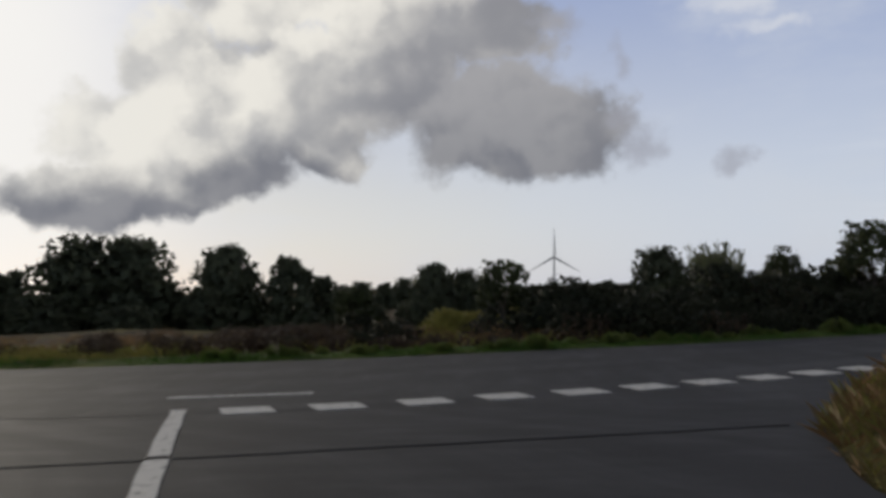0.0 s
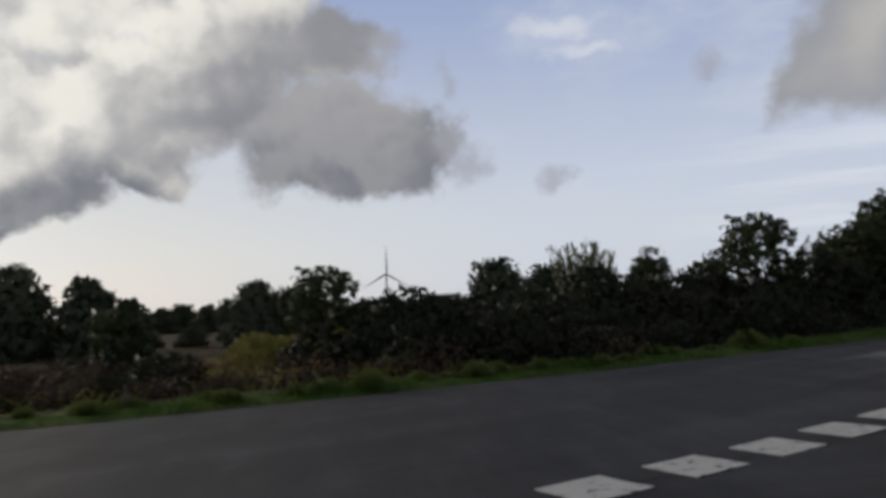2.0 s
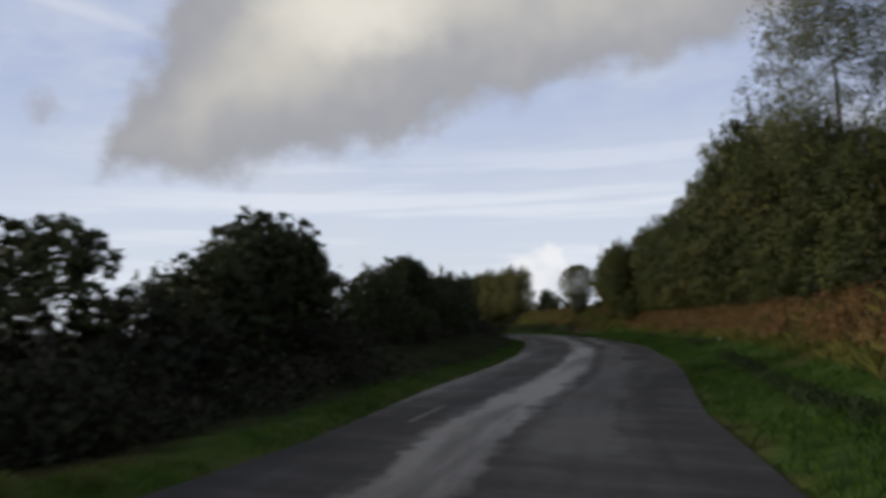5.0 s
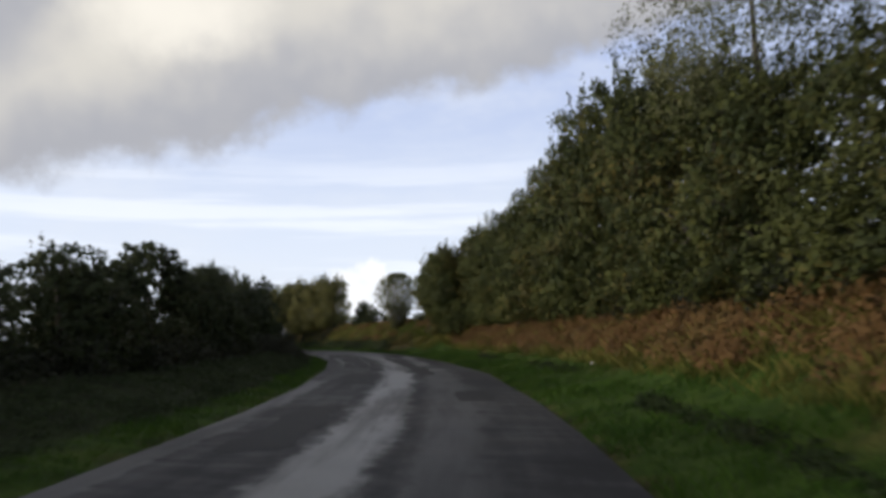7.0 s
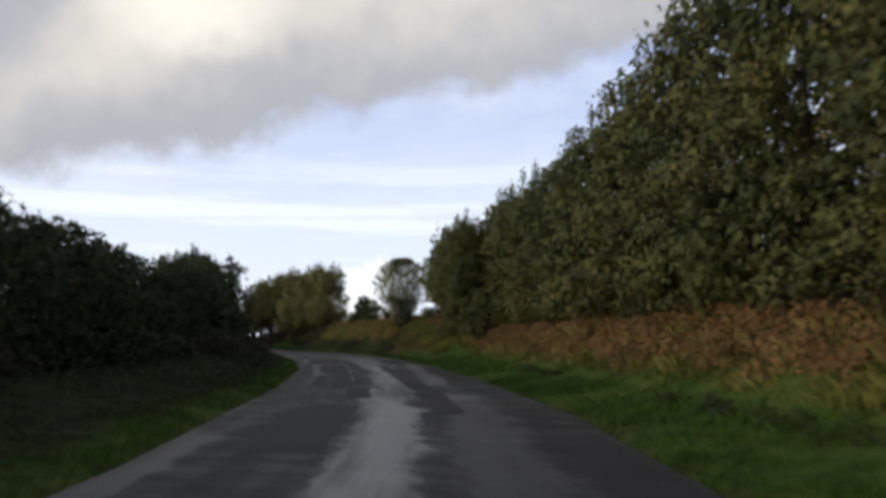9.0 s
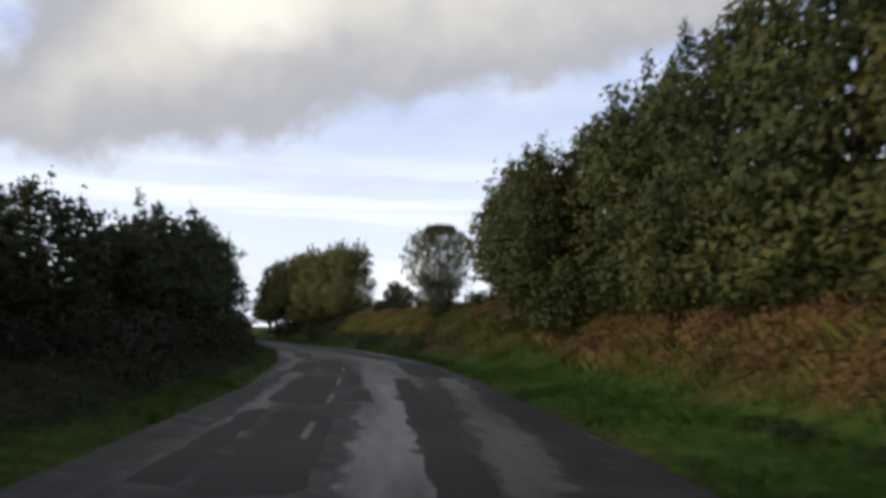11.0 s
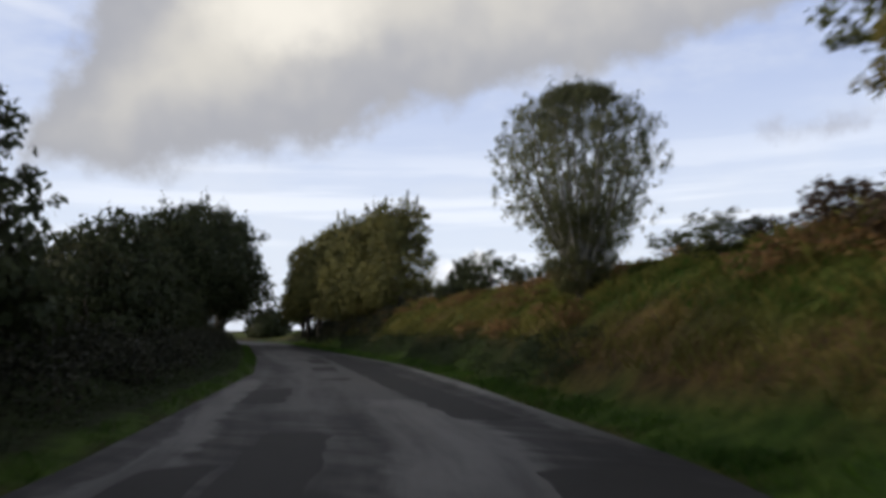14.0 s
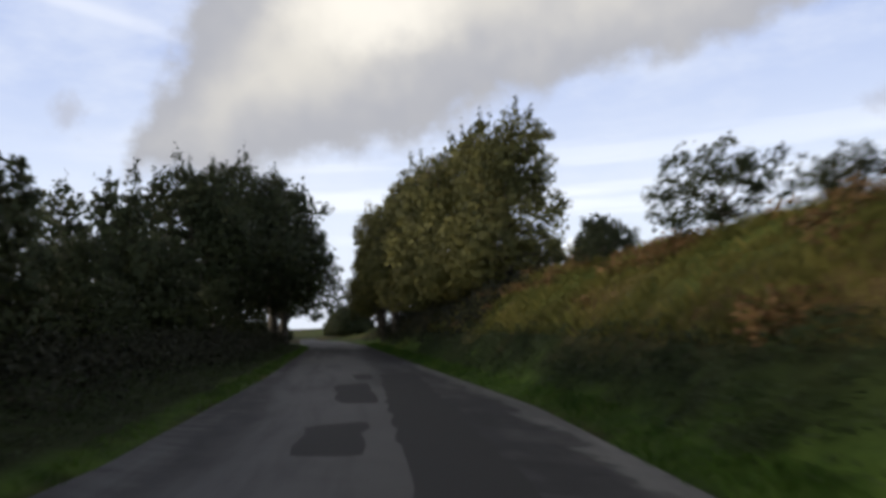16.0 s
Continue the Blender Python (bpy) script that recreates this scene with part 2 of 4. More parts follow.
GORSE = leaf_material("yellow_grass", (0.21, 0.195, 0.04), (0.42, 0.37, 0.085), (0.25, 0.16, 0.06), 0.08, 0.2)

BARK, n = material("bark")
pos = n.add("ShaderNodeTexCoord").outputs["Object"]
g = n.noise(n.add("ShaderNodeMapping", i0=pos, Scale=(9, 9, 2.2)), 2.0, 6.0)
finish(n, n.mix(n.ramp(g, 0.35, 0.65), (0.045, 0.036, 0.028), (0.17, 0.15, 0.12)), 0.85, g, 0.6, 0.03)

GROUND, n = material("ground")
pos = n.add("ShaderNodeTexCoord").outputs["Object"]
zone = n.add("ShaderNodeAttribute")
zone.attribute_name = "zone"
zr, zg, zb = n.add("ShaderNodeSeparateColor", i0=zone.outputs["Color"]).outputs
a, b, c3 = n.noise(pos, 0.22, 5.0), n.noise(pos, 2.3, 6.0), n.noise(pos, 14.0, 5.0)
grass = n.mix(n.ramp(b, 0.3, 0.7), (0.036, 0.078, 0.012), (0.090, 0.150, 0.025))
grass = n.mix(n.math("MULTIPLY", n.ramp(a, 0.5, 0.72), 0.6), grass, (0.13, 0.145, 0.032))
heath = n.mix(n.ramp(b, 0.35, 0.65), (0.034, 0.023, 0.014), (0.085, 0.058, 0.027))
heath = n.mix(n.ramp(a, 0.54, 0.68), heath, (0.15, 0.13, 0.035))
brown = n.mix(n.ramp(b, 0.3, 0.7), (0.075, 0.050, 0.022), (0.20, 0.135, 0.05))
# ground tone with the hedge shade mixed into its colour
shade_tone = n.mix(n.ramp(b, 0.3, 0.7), (0.016, 0.022, 0.010), (0.036, 0.052, 0.017))
col = n.mix(zr, n.mix(zg, n.mix(zb, heath, shade_tone), brown), grass)
col = n.mix(n.math("MULTIPLY", c3, 0.5), col, n.mix(0.6, col, (0.03, 0.03, 0.015)))
finish(n, col, 0.95, n.math("ADD", b, c3), 0.7, 0.08, 0.1)

ASPHALT, n = material("asphalt")
uv_node = n.add("ShaderNodeUVMap")
uv_node.uv_map = "UVMap"
uv = uv_node.outputs[0]
pos = n.add("ShaderNodeTexCoord").outputs["Object"]
su, sv, _ = n.add("ShaderNodeSeparateXYZ", i0=uv).outputs
streak = n.noise(n.add("ShaderNodeMapping", i0=uv, Scale=(0.10, 1.1, 1.0)), 1.0, 6.0, 0.62)
smear = n.noise(n.add("ShaderNodeMapping", i0=uv, Scale=(0.45, 1.6, 1.0)), 1.0, 7.0, 0.66)
blotch = n.noise(pos, 0.55, 6.0, 0.6)
grit = n.noise(pos, 90.0, 3.0)


ragged = n.noise(n.add("ShaderNodeMapping", i0=uv, Scale=(1.9, 0.55, 1.0)), 1.0, 8.0, 0.68)
lane_x = n.add("ShaderNodeSeparateXYZ", i0=pos).outputs[0]
off = n.math("ADD", sv, n.math("ADD", n.math("MULTIPLY_ADD", smear, 0.9, -0.45), n.math("MULTIPLY_ADD", ragged, 0.8, -0.4)))
along = n.math("ADD", lane_x, n.math("MULTIPLY_ADD", smear, 3.0, -1.5))


def worn_sheen_strip(x0, x1, c0, c1, half, amount):
    """A pale polished strip from station x0 to x1, its middle c0 to c1 metres from the near edge, ragged and broken."""
    mid = n.math("MULTIPLY_ADD", lane_x, (c1 - c0) / (x1 - x0), c0 - x0 * (c1 - c0) / (x1 - x0))
    aside = n.math("SUBTRACT", 1.0, n.ramp(n.math("ABSOLUTE", n.math("SUBTRACT", off, mid)), half * 0.7, half + 0.12))
    ends = n.math("MULTIPLY", n.ramp(along, x0 - 0.8, x0 + 0.8), n.math("SUBTRACT", 1.0, n.ramp(along, x1 - 0.8, x1 + 0.8)))
    return n.math("MULTIPLY", n.math("MULTIPLY", aside, ends), amount)


STRIPS = [(10, 27, 3.0, 2.95, 0.50, 0.95), (26, 50, 2.9, 3.1, 0.55, 1.0), (14, 47, 1.7, 1.6, 0.5, 0.42), (18, 40, 5.2, 5.5, 0.34, 0.62), (48, 63, 2.75, 2.65, 0.42, 0.9), (46.2, 48.2, 2.0, 2.2, 1.3, 0.75),
          (51, 67, 1.5, 0.6, 0.27, 0.75), (50, 68, 4.75, 4.95, 0.20, 0.62), (62, 80, 2.35, 1.9, 0.85, 0.70), (66, 84, 5.3, 5.2, 0.28, 0.6), (77, 112, 3.1, 2.7, 1.5, 0.45), (76, 104, 0.12, 0.12, 0.2, 0.85)]
tracks = None
for strip in STRIPS:
    one = worn_sheen_strip(*strip)
    tracks = one if tracks is None else n.math("MAXIMUM", tracks, one)
tracks = n.math("MULTIPLY", tracks, n.math("MULTIPLY_ADD", n.ramp(streak, 0.34, 0.56), 0.55, 0.45))
film_of_wear = n.ramp(n.math("ADD", n.math("MULTIPLY", streak, 0.5), n.math("MULTIPLY", ragged, 0.5)), 0.44, 0.64)
worn = n.math("MAXIMUM", tracks, n.math("MULTIPLY", film_of_wear, n.math("MULTIPLY_ADD", n.ramp(lane_x, 6.0, 18.0), 0.28, 0.14)))
# darker tarmac tone towards the junction
junction_tone = n.mix(n.ramp(blotch, 0.35, 0.65), (0.018, 0.018, 0.021), (0.029, 0.029, 0.033))
fresh = n.mix(n.ramp(lane_x, 4.0, 18.0), junction_tone, n.mix(n.ramp(blotch, 0.35, 0.65), (0.032, 0.032, 0.036), (0.049, 0.049, 0.054)))
# worn strips are coloured paler, which also stands in for wet sheen
col = n.mix(worn, fresh, n.mix(n.ramp(ragged, 0.35, 0.65), (0.083, 0.083, 0.088), (0.112, 0.111, 0.114)))
col = n.mix(n.math("MULTIPLY", grit, 0.6), col, n.mix(0.5, col, (0.055, 0.055, 0.057)))
finish(n, col, n.math("MULTIPLY_ADD", worn, -0.34, 0.78), grit, 0.3, 0.005, n.math("MULTIPLY_ADD", worn, 0.34, 0.18))

PATCH, n = material("repair_asphalt")
pos = n.add("ShaderNodeTexCoord").outputs["Object"]
grit = n.noise(pos, 70.0, 3.0)
o = n.add("ShaderNodeObjectInfo").outputs["Random"]
col = n.mix(o, (0.023, 0.023, 0.026), (0.034, 0.034, 0.037))
finish(n, n.mix(n.noise(pos, 1.5, 5.0), col, (0.038, 0.038, 0.040)), 0.75, grit, 0.4, 0.006, 0.2)

PAINT, n = material("road_paint")
pos = n.add("ShaderNodeTexCoord").outputs["Object"]
w1 = n.noise(pos, 9.0, 7.0, 0.65)
finish(n, n.mix(n.ramp(w1, 0.34, 0.46), (0.10, 0.10, 0.10), n.mix(w1, (0.42, 0.41, 0.39), (0.62, 0.61, 0.58))), 0.6, w1, 0.2, 0.004)

WORN_PAINT, n = material("worn_road_paint")
pos = n.add("ShaderNodeTexCoord").outputs["Object"]
w1 = n.noise(pos, 5.0, 7.0, 0.7)
finish(n, n.mix(n.ramp(w1, 0.40, 0.58), (0.055, 0.055, 0.057), (0.17, 0.168, 0.165)), 0.65, w1, 0.2, 0.004)

STEEL, n = material("white_steel")
pos = n.add("ShaderNodeTexCoord").outputs["Object"]
finish(n, n.mix(n.noise(pos, 0.1, 3.0), (0.20, 0.21, 0.23), (0.27, 0.28, 0.30)), 0.5)

PALE_BARK, n = material("pale_bark")
pos = n.add("ShaderNodeTexCoord").outputs["Object"]
g = n.noise(n.add("ShaderNodeMapping", i0=pos, Scale=(12, 12, 3)), 2.0, 5.0)
finish(n, n.mix(n.ramp(g, 0.3, 0.7), (0.26, 0.25, 0.22), (0.48, 0.46, 0.42)), 0.8, g, 0.4, 0.02)

PAPER, n = material("paper")
pos = n.add("ShaderNodeTexCoord").outputs["Object"]
finish(n, n.mix(n.noise(pos, 20.0, 3.0), (0.62, 0.61, 0.58), (0.80, 0.79, 0.76)), 0.7)

# ---- the lie of the land ----
# edges of the lane: the far (left) edge and the near (right) edge, as y over x
LEFT = np.array([(-400, 15.0), (-60, 15.6), (-20, 15.8), (-8.3, 16.1), (-2, 16.8), (1.5, 17.7), (5.9, 18.9), (9.6, 20.2), (14, 21.8), (21.6, 25.4), (29.8, 28.9), (37, 32.3), (49.4, 38.9), (60.4, 45.4),
                 (71.8, 53.2), (81, 60.2), (87, 64.8), (98, 74.8), (125, 100.5), (146, 124), (165, 148), (400, 420)])
RIGHT = np.array([(-400, 8.8), (-60, 9.2), (-10, 9.4), (-2.3, 9.6), (1.5, 10.7), (5.4, 12.1), (12.1, 15.5), (18.3, 18.4), (27.3, 21.9), (32.5, 24.1), (44.1, 29.4), (54, 34.9), (64.7, 41.4), (74.6, 47.8),
                  (80, 52.2), (84.5, 55.75), (93.2, 63.3), (102.7, 72.8), (128, 98), (150, 122), (170, 147), (406, 420)])
SIDE_RIGHT = np.array([(-60, 2.6), (0, 2.5), (5.7, 2.75), (7.7, 3.4), (9.9, 4.5), (12.2, 6.2), (13.2, 7.9)])      # y, x
SIDE_LEFT = np.array([(-60, -3.6), (0, -5.6), (5, -6.9), (7.5, -8.2), (9.4, -11.0)])


def edge(poly, x):
    return np.interp(x, poly[:, 0], poly[:, 1])


def slope(poly, x):
    return (edge(poly, x + 2.0) - edge(poly, x - 2.0)) / 4.0


def outside(x, y):
    """Distance left of the lane, distance right of lane and side road (both negative on the tarmac)."""
    dl = (y - edge(LEFT, x)) / np.sqrt(1 + slope(LEFT, x) ** 2)
    dr = (edge(RIGHT, x) - y) / np.sqrt(1 + slope(RIGHT, x) ** 2)
    ds = np.where(x > -1.5, x - edge(SIDE_RIGHT, y), edge(SIDE_LEFT, y) - x)
    ds = np.where(y > 13.2, 99.0, ds)
    return dl, np.where(dr < 0, dr, np.minimum(dr, ds))


def smooth(v, lo, hi):
    t = np.clip((v - lo) / (hi - lo), 0, 1)
    return t * t * (3 - 2 * t)


def wave(x, y):
    return (np.sin(x * 0.9 + 1.3 * np.sin(y * 0.37)) * np.sin(y * 0.83 + 0.7 * np.sin(x * 0.51)) + 0.6 * np.sin(x * 2.3 + y * 1.1) * np.sin(y * 2.7 - x * 0.6))


def land(x, y):
    """Height of the ground."""
    x, y = np.asarray(x, float), np.asarray(y, float)
    dl, dr = outside(x, y)
    far = smooth(x, 12, 24)
    low = np.interp(dl, [0, 0.3, 1.2, 3, 10, 25, 95, 200, 3000], [-0.08, 0.04, 0.08, -0.05, -0.35, -0.9, -3.4, -3.4, 6])
    lane = np.interp(dl, [0, 0.3, 1.4, 3.2, 5, 9, 95, 200, 3000], [-0.08, 0.05, 0.12, 0.55, 0.7, 0.3, -3.4, -3.4, 6])
    left = low * (1 - far) + lane * far
    soft = np.interp(dr, [0, 0.3, 2, 3, 4.6, 8, 60, 3000], [-0.08, 0.05, 0.28, 0.75, 1.75, 2.1, 2.4, 6])
    steep = np.interp(dr, [0, 0.3, 0.8, 1.5, 2.5, 4.0, 7, 60, 3000], [-0.08, 0.05, 0.15, 0.95, 1.9, 2.7, 2.85, 2.8, 6])
    flat = np.interp(dr, [0, 0.3, 2, 6, 60, 3000], [-0.08, 0.05, 0.25, 0.9, 1.6, 6])
    k, j = smooth(x, 66, 80) * (1 - smooth(x, 126, 138)), smooth(x, 10, 24) * (1 - smooth(x, 130, 142))
    right = (flat * (1 - j) + soft * j) * (1 - k) + steep * k
    z = np.where(dl > 0, left, np.where(dr > 0, right, -0.08))
    d = np.maximum(dl, dr)
    return z + wave(x, y) * 0.05 * smooth(d, 0.6, 3.0) + 0.35 * wave(x * 0.11, y * 0.11) * smooth(d, 10, 40)


def zones(x, y):
    """Shares of grass, bracken and ground coloured dark for the shade of the hedges."""
    dl, dr = outside(x, y)
    wob = 0.35 * wave(x * 0.7 + 3, y * 0.7)
    grass = np.where(dl > 0, 1 - smooth(dl + wob * 0.6 - np.interp(x, [40, 62], [0.35, -0.1]), 0.45, 0.85), 0) + np.where(dr > 0, 1 - smooth(dr + wob * 2, 2.4, 3.4), 0)
    grass = np.where((dr > 0) & (x > 74), np.maximum(1 - smooth(dr + wob, 0.8, 1.3), 0.75 * smooth(dr + wob * 2, 2.0, 3.0)), grass)
    # foot of the right bank, coloured dark as if in the hedge's shadow
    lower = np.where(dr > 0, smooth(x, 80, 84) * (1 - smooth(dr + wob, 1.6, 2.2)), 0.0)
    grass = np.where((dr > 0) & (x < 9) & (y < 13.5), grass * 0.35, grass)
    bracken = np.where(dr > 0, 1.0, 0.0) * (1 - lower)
    shade_tone = np.where(dl > 0, smooth(x, 8, 16) * (1 - smooth(dl, 14, 20)), lower)
    return np.clip(grass, 0, 1), bracken, shade_tone


def mesh_object(name, verts, faces, mat, smooth_faces=False):
    me = bpy.data.meshes.new(name)
    me.from_pydata(np.asarray(verts).tolist(), [], np.asarray(faces).tolist() if not isinstance(faces, list) else faces)
    me.materials.append(mat)
    if smooth_faces:
        me.polygons.foreach_set("use_smooth", [True] * len(me.polygons))
    me.update()
    return new(name, me)


def stretch(lo, hi, step, grow, limit):
    """Even steps from lo to hi, then growing ones out to the limit on both sides."""
    core = list(np.arange(lo, hi + step, step))
    for sign, start in ((1, core[-1]), (-1, core[0])):
        v, s, side = start, step, []
        while abs(v) < limit:
            s *= grow
            v += sign * s
            side.append(v)
        core = core + side if sign > 0 else side[::-1] + core
    return np.array(core)


gx, gy = stretch(-14, 132, 0.62, 1.28, 3800), stretch(-2, 108, 0.62, 1.28, 3800)
GX, GY = np.meshgrid(gx, gy)
X, Y = GX.ravel(), GY.ravel()
nx = len(gx)
idx = np.arange(len(X)).reshape(len(gy), nx)
quads = np.stack([idx[:-1, :-1], idx[:-1, 1:], idx[1:, 1:], idx[1:, :-1]], -1).reshape(-1, 4)
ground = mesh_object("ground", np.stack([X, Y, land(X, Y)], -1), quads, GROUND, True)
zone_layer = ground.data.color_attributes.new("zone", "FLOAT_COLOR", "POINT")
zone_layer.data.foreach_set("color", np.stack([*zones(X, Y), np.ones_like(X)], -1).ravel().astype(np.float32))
tagged(ground, "uneven ground of grass, brown heath and bracken banks", "ground", kind="structure")


def ribbon(name, xs, lo, hi, across, z=0.0, along_y=False):
    """A strip of tarmac with UVs along and across it, and a thin skirt."""
    verts, uvs, faces = [], [], []
    run = 0.0
    for i, x in enumerate(xs):
        a, b = lo(x), hi(x)
        if i:
            run += math.hypot(x - xs[i - 1], a - lo(xs[i - 1]))
        for k in range(across + 1):
            f = k / across
            v = a + (b - a) * f
            verts.append((v, x, z) if along_y else (x, v, z))
            uvs.append((run, (b - a) * f / (1.0 if along_y else math.hypot(1.0, float(slope(RIGHT, x))))))
    w = across + 1
    for i in range(len(xs) - 1):
        for k in range(across):
            q = [i * w + k, (i + 1) * w + k, (i + 1) * w + k + 1, i * w + k + 1]
            faces.append(q)
    ob = mesh_object(name, verts, faces, ASPHALT)
    me = ob.data
    layer = me.uv_layers.new(name="UVMap")
    for loop in me.loops:
        layer.data[loop.index].uv = uvs[loop.vertex_index]
    return ob


main_x = np.concatenate([np.linspace(-400, -20, 20), np.arange(-18, 135, 1.0), np.linspace(138, 400, 30)])
road = ribbon("road", main_x.tolist(), lambda x: float(edge(RIGHT, x)), lambda x: float(edge(LEFT, x)), 8)
tagged(road, "damp grey asphalt country lane with worn streaks", "road", kind="structure")
side_y = np.concatenate([np.linspace(-60, -4, 15), np.arange(-3, 13.3, 0.5)])
side_road = ribbon("road", side_y.tolist(), lambda y: float(edge(SIDE_LEFT, y)), lambda y: float(edge(SIDE_RIGHT, y)), 8, -0.004, True)
tagged(side_road, "dark damp asphalt side road at a junction", "road", kind="structure")


def slab(name, corners, mat, parent, z, thick=0.006, rough_edge=0.0, seed=0):
    """A thin flat piece on the tarmac, its outline a little uneven."""
    rng = random.Random(seed)
    ring = []
    for i, p in enumerate(corners):
        q = corners[(i + 1) % len(corners)]
        steps = 1 if rough_edge == 0 else max(2, int(math.dist(p, q) / 0.5))
        for k in range(steps):
            f = k / steps
            ring.append((p[0] + (q[0] - p[0]) * f + rng.uniform(-1, 1) * rough_edge, p[1] + (q[1] - p[1]) * f + rng.uniform(-1, 1) * rough_edge))
    m = len(ring)
    verts = [(x, y, z + thick) for x, y in ring] + [(x, y, z - 0.002) for x, y in ring]
    faces = [list(range(m))] + [[i, m + i, m + (i + 1) % m, (i + 1) % m] for i in range(m)]
    area = sum(ring[i][0] * ring[(i + 1) % m][1] - ring[(i + 1) % m][0] * ring[i][1] for i in range(m))
    if area < 0:
        faces = [f[::-1] for f in faces]
    ob = mesh_object(name, verts, faces, mat)
    ob.parent = parent
    return ob


# give-way dashes across the mouth of the side road
dash_line = np.array([(-2.25, 9.80), (-1.23, 9.96), (-0.22, 10.20), (0.75, 10.51), (1.73, 10.79), (2.66, 11.15), (3.58, 11.52), (4.48, 11.91), (5.38, 12.34), (6.27, 12.79)])
for i, (x, y) in enumerate(dash_line):
    a, b = dash_line[max(i - 1, 0)], dash_line[min(i + 1, len(dash_line) - 1)]
    u = (b - a) / np.linalg.norm(b - a)
    v = np.array([0.18, -0.47])
    c = np.array([x, y])
    pts = [c - u * 0.29 - v / 2, c + u * 0.29 - v / 2, c + u * 0.29 + v / 2, c - u * 0.29 + v / 2]
    slab("road_marking", [tuple(p) for p in pts], PAINT, road, 0.0, 0.006, 0.012, i)
slab("road_marking", [(-3.16, 9.93), (-2.98, 9.93), (-1.55, 4.2), (-1.75, 4.2)], PAINT, side_road, 0.0, 0.006, 0.012, 40)
slab("road_marking", [(-3.57, 11.05), (-1.72, 11.22), (-1.72, 11.36), (-3.57, 11.19)], PAINT, road, 0.0, 0.006, 0.012, 41)

# dark repair patches, by station along the near edge and distance from it


def in_lane(x, off):
    k = float(slope(RIGHT, x))
    h = math.hypot(1, k)
    return x - k / h * off, float(edge(RIGHT, x)) + off / h


def lane_patch(x0, x1, inner, outer, seed, z=0.0, skew=0.3):
    """A dark repair, its corners clipped; the oldest ones, near the junction, are ragged."""
    rng = random.Random(seed)
    c = [(x0, inner), (x1 + rng.uniform(-skew, skew), inner + rng.uniform(-0.08, 0.08)), (x1, outer), (x0 + rng.uniform(-skew, skew), outer + rng.uniform(-0.08, 0.08))]
    ring = []
    for i, p in enumerate(c):
        for q in (c[i - 1], c[(i + 1) % 4]):
            reach = math.hypot(q[0] - p[0], q[1] - p[1])
            f = min(0.3, rng.uniform(0.08, 0.22) / reach)
            ring.append((p[0] + (q[0] - p[0]) * f, p[1] + (q[1] - p[1]) * f))
    return slab("repair_patch", [in_lane(x, o) for x, o in ring], PATCH, road, z, 0.004, 0.14 if x0 < 30 else 0.05, seed)


for i, (x0, x1, a, b) in enumerate([(69.9, 77.5, 3.35, 4.18), (59.3, 66.4, 3.68, 4.75), (52.0, 57.3, 3.4, 4.25), (52.2, 58.1, 4.5, 4.88), (63.7, 68.0, 3.02, 3.52), (68.2, 75.2, 4.5, 5.2), (51.0, 66.2, 1.72, 2.22), (66.8, 74.6, 0.3, 1.55), (59.6, 62.2, 2.85, 3.28),
                                    (33.2, 36.0, 0.7, 1.5), (90.2, 92.4, 2.55, 3.35), (94.7, 98.3, 2.2, 2.9), (99.5, 101.2, 1.85, 2.3), (78, 101, 0.6, 1.6), (54, 59, 0.15, 0.8), (44.5, 49.5, 1.7, 2.3), (48, 51.2, 3.3, 3.9), (40, 46.5, 3.6, 4.6), (27, 33, 3.7, 4.5), (81, 84, 4.1, 4.9), (86.2, 86.9, 2.55, 3.3)]):
    lane_patch(x0, x1, a, b, 100 + i)
# what is left of a painted middle line
for i, (x0, x1, off) in enumerate([(59.3, 61.0, 3.66), (63.2, 66.3, 3.64), (69.6, 71.6, 3.55), (55.0, 56.6, 3.72), (17.6, 19.6, 4.05)]):
    slab("road_marking", [in_lane(x0, off - 0.045), in_lane(x1, off - 0.045), in_lane(x1, off + 0.045), in_lane(x0, off + 0.045)], WORN_PAINT, road, 0.004, 0.004, 0.012, 70 + i)
# darker side-road surface with a long seam before the junction
slab("repair_patch", [(-3.9, 6.72), (3.2, 7.95), (3.2, 8.06), (-3.9, 6.86)], PATCH, side_road, 0.002, 0.004, 0.02, 60)

# ---- plants ----


def leaf_mesh(rng, blobs, count, size, slim=0.55, shell=0.55, heart=None):
    """Leaves scattered in the outer part of ellipsoids (x, y, z, rx, ry, rz): vertices and triangles."""
    B = np.array(blobs, float)
    share = (B[:, 3] * B[:, 4] * B[:, 5]) ** (2 / 3)
    pick = rng.choice(len(B), count, p=share / share.sum())
    d = rng.normal(size=(count, 3))
    d /= np.linalg.norm(d, axis=1)[:, None]
    r = 1 - shell * rng.random(count) ** 1.6 + 0.10 * rng.normal(size=count) * (rng.random(count) < 0.5)
    p = B[pick, :3] + d * B[pick, 3:] * r[:, None]
    t = rng.normal(size=(count, 3)) + d * 0.6
    t /= np.linalg.norm(t, axis=1)[:, None]
    s = np.cross(t, rng.normal(size=(count, 3)) + d * 0.8)
    s /= np.linalg.norm(s, axis=1)[:, None] + 1e-9
    L = (size * rng.uniform(0.6, 1.45, count))[:, None]
    v = np.stack([p - t * L * 0.45 - s * L * slim * 0.55, p - t * L * 0.1 + s * L * slim * 0.75, p + t * L * 0.6], 1).reshape(-1, 3)
    g = p - np.array(heart if heart is not None else (0, 0, -1e4))
    g /= np.linalg.norm(g, axis=1)[:, None]
    return v, np.arange(count * 3).reshape(-1, 3), np.repeat(d * 0.5 + g * 0.7, 3, axis=0)


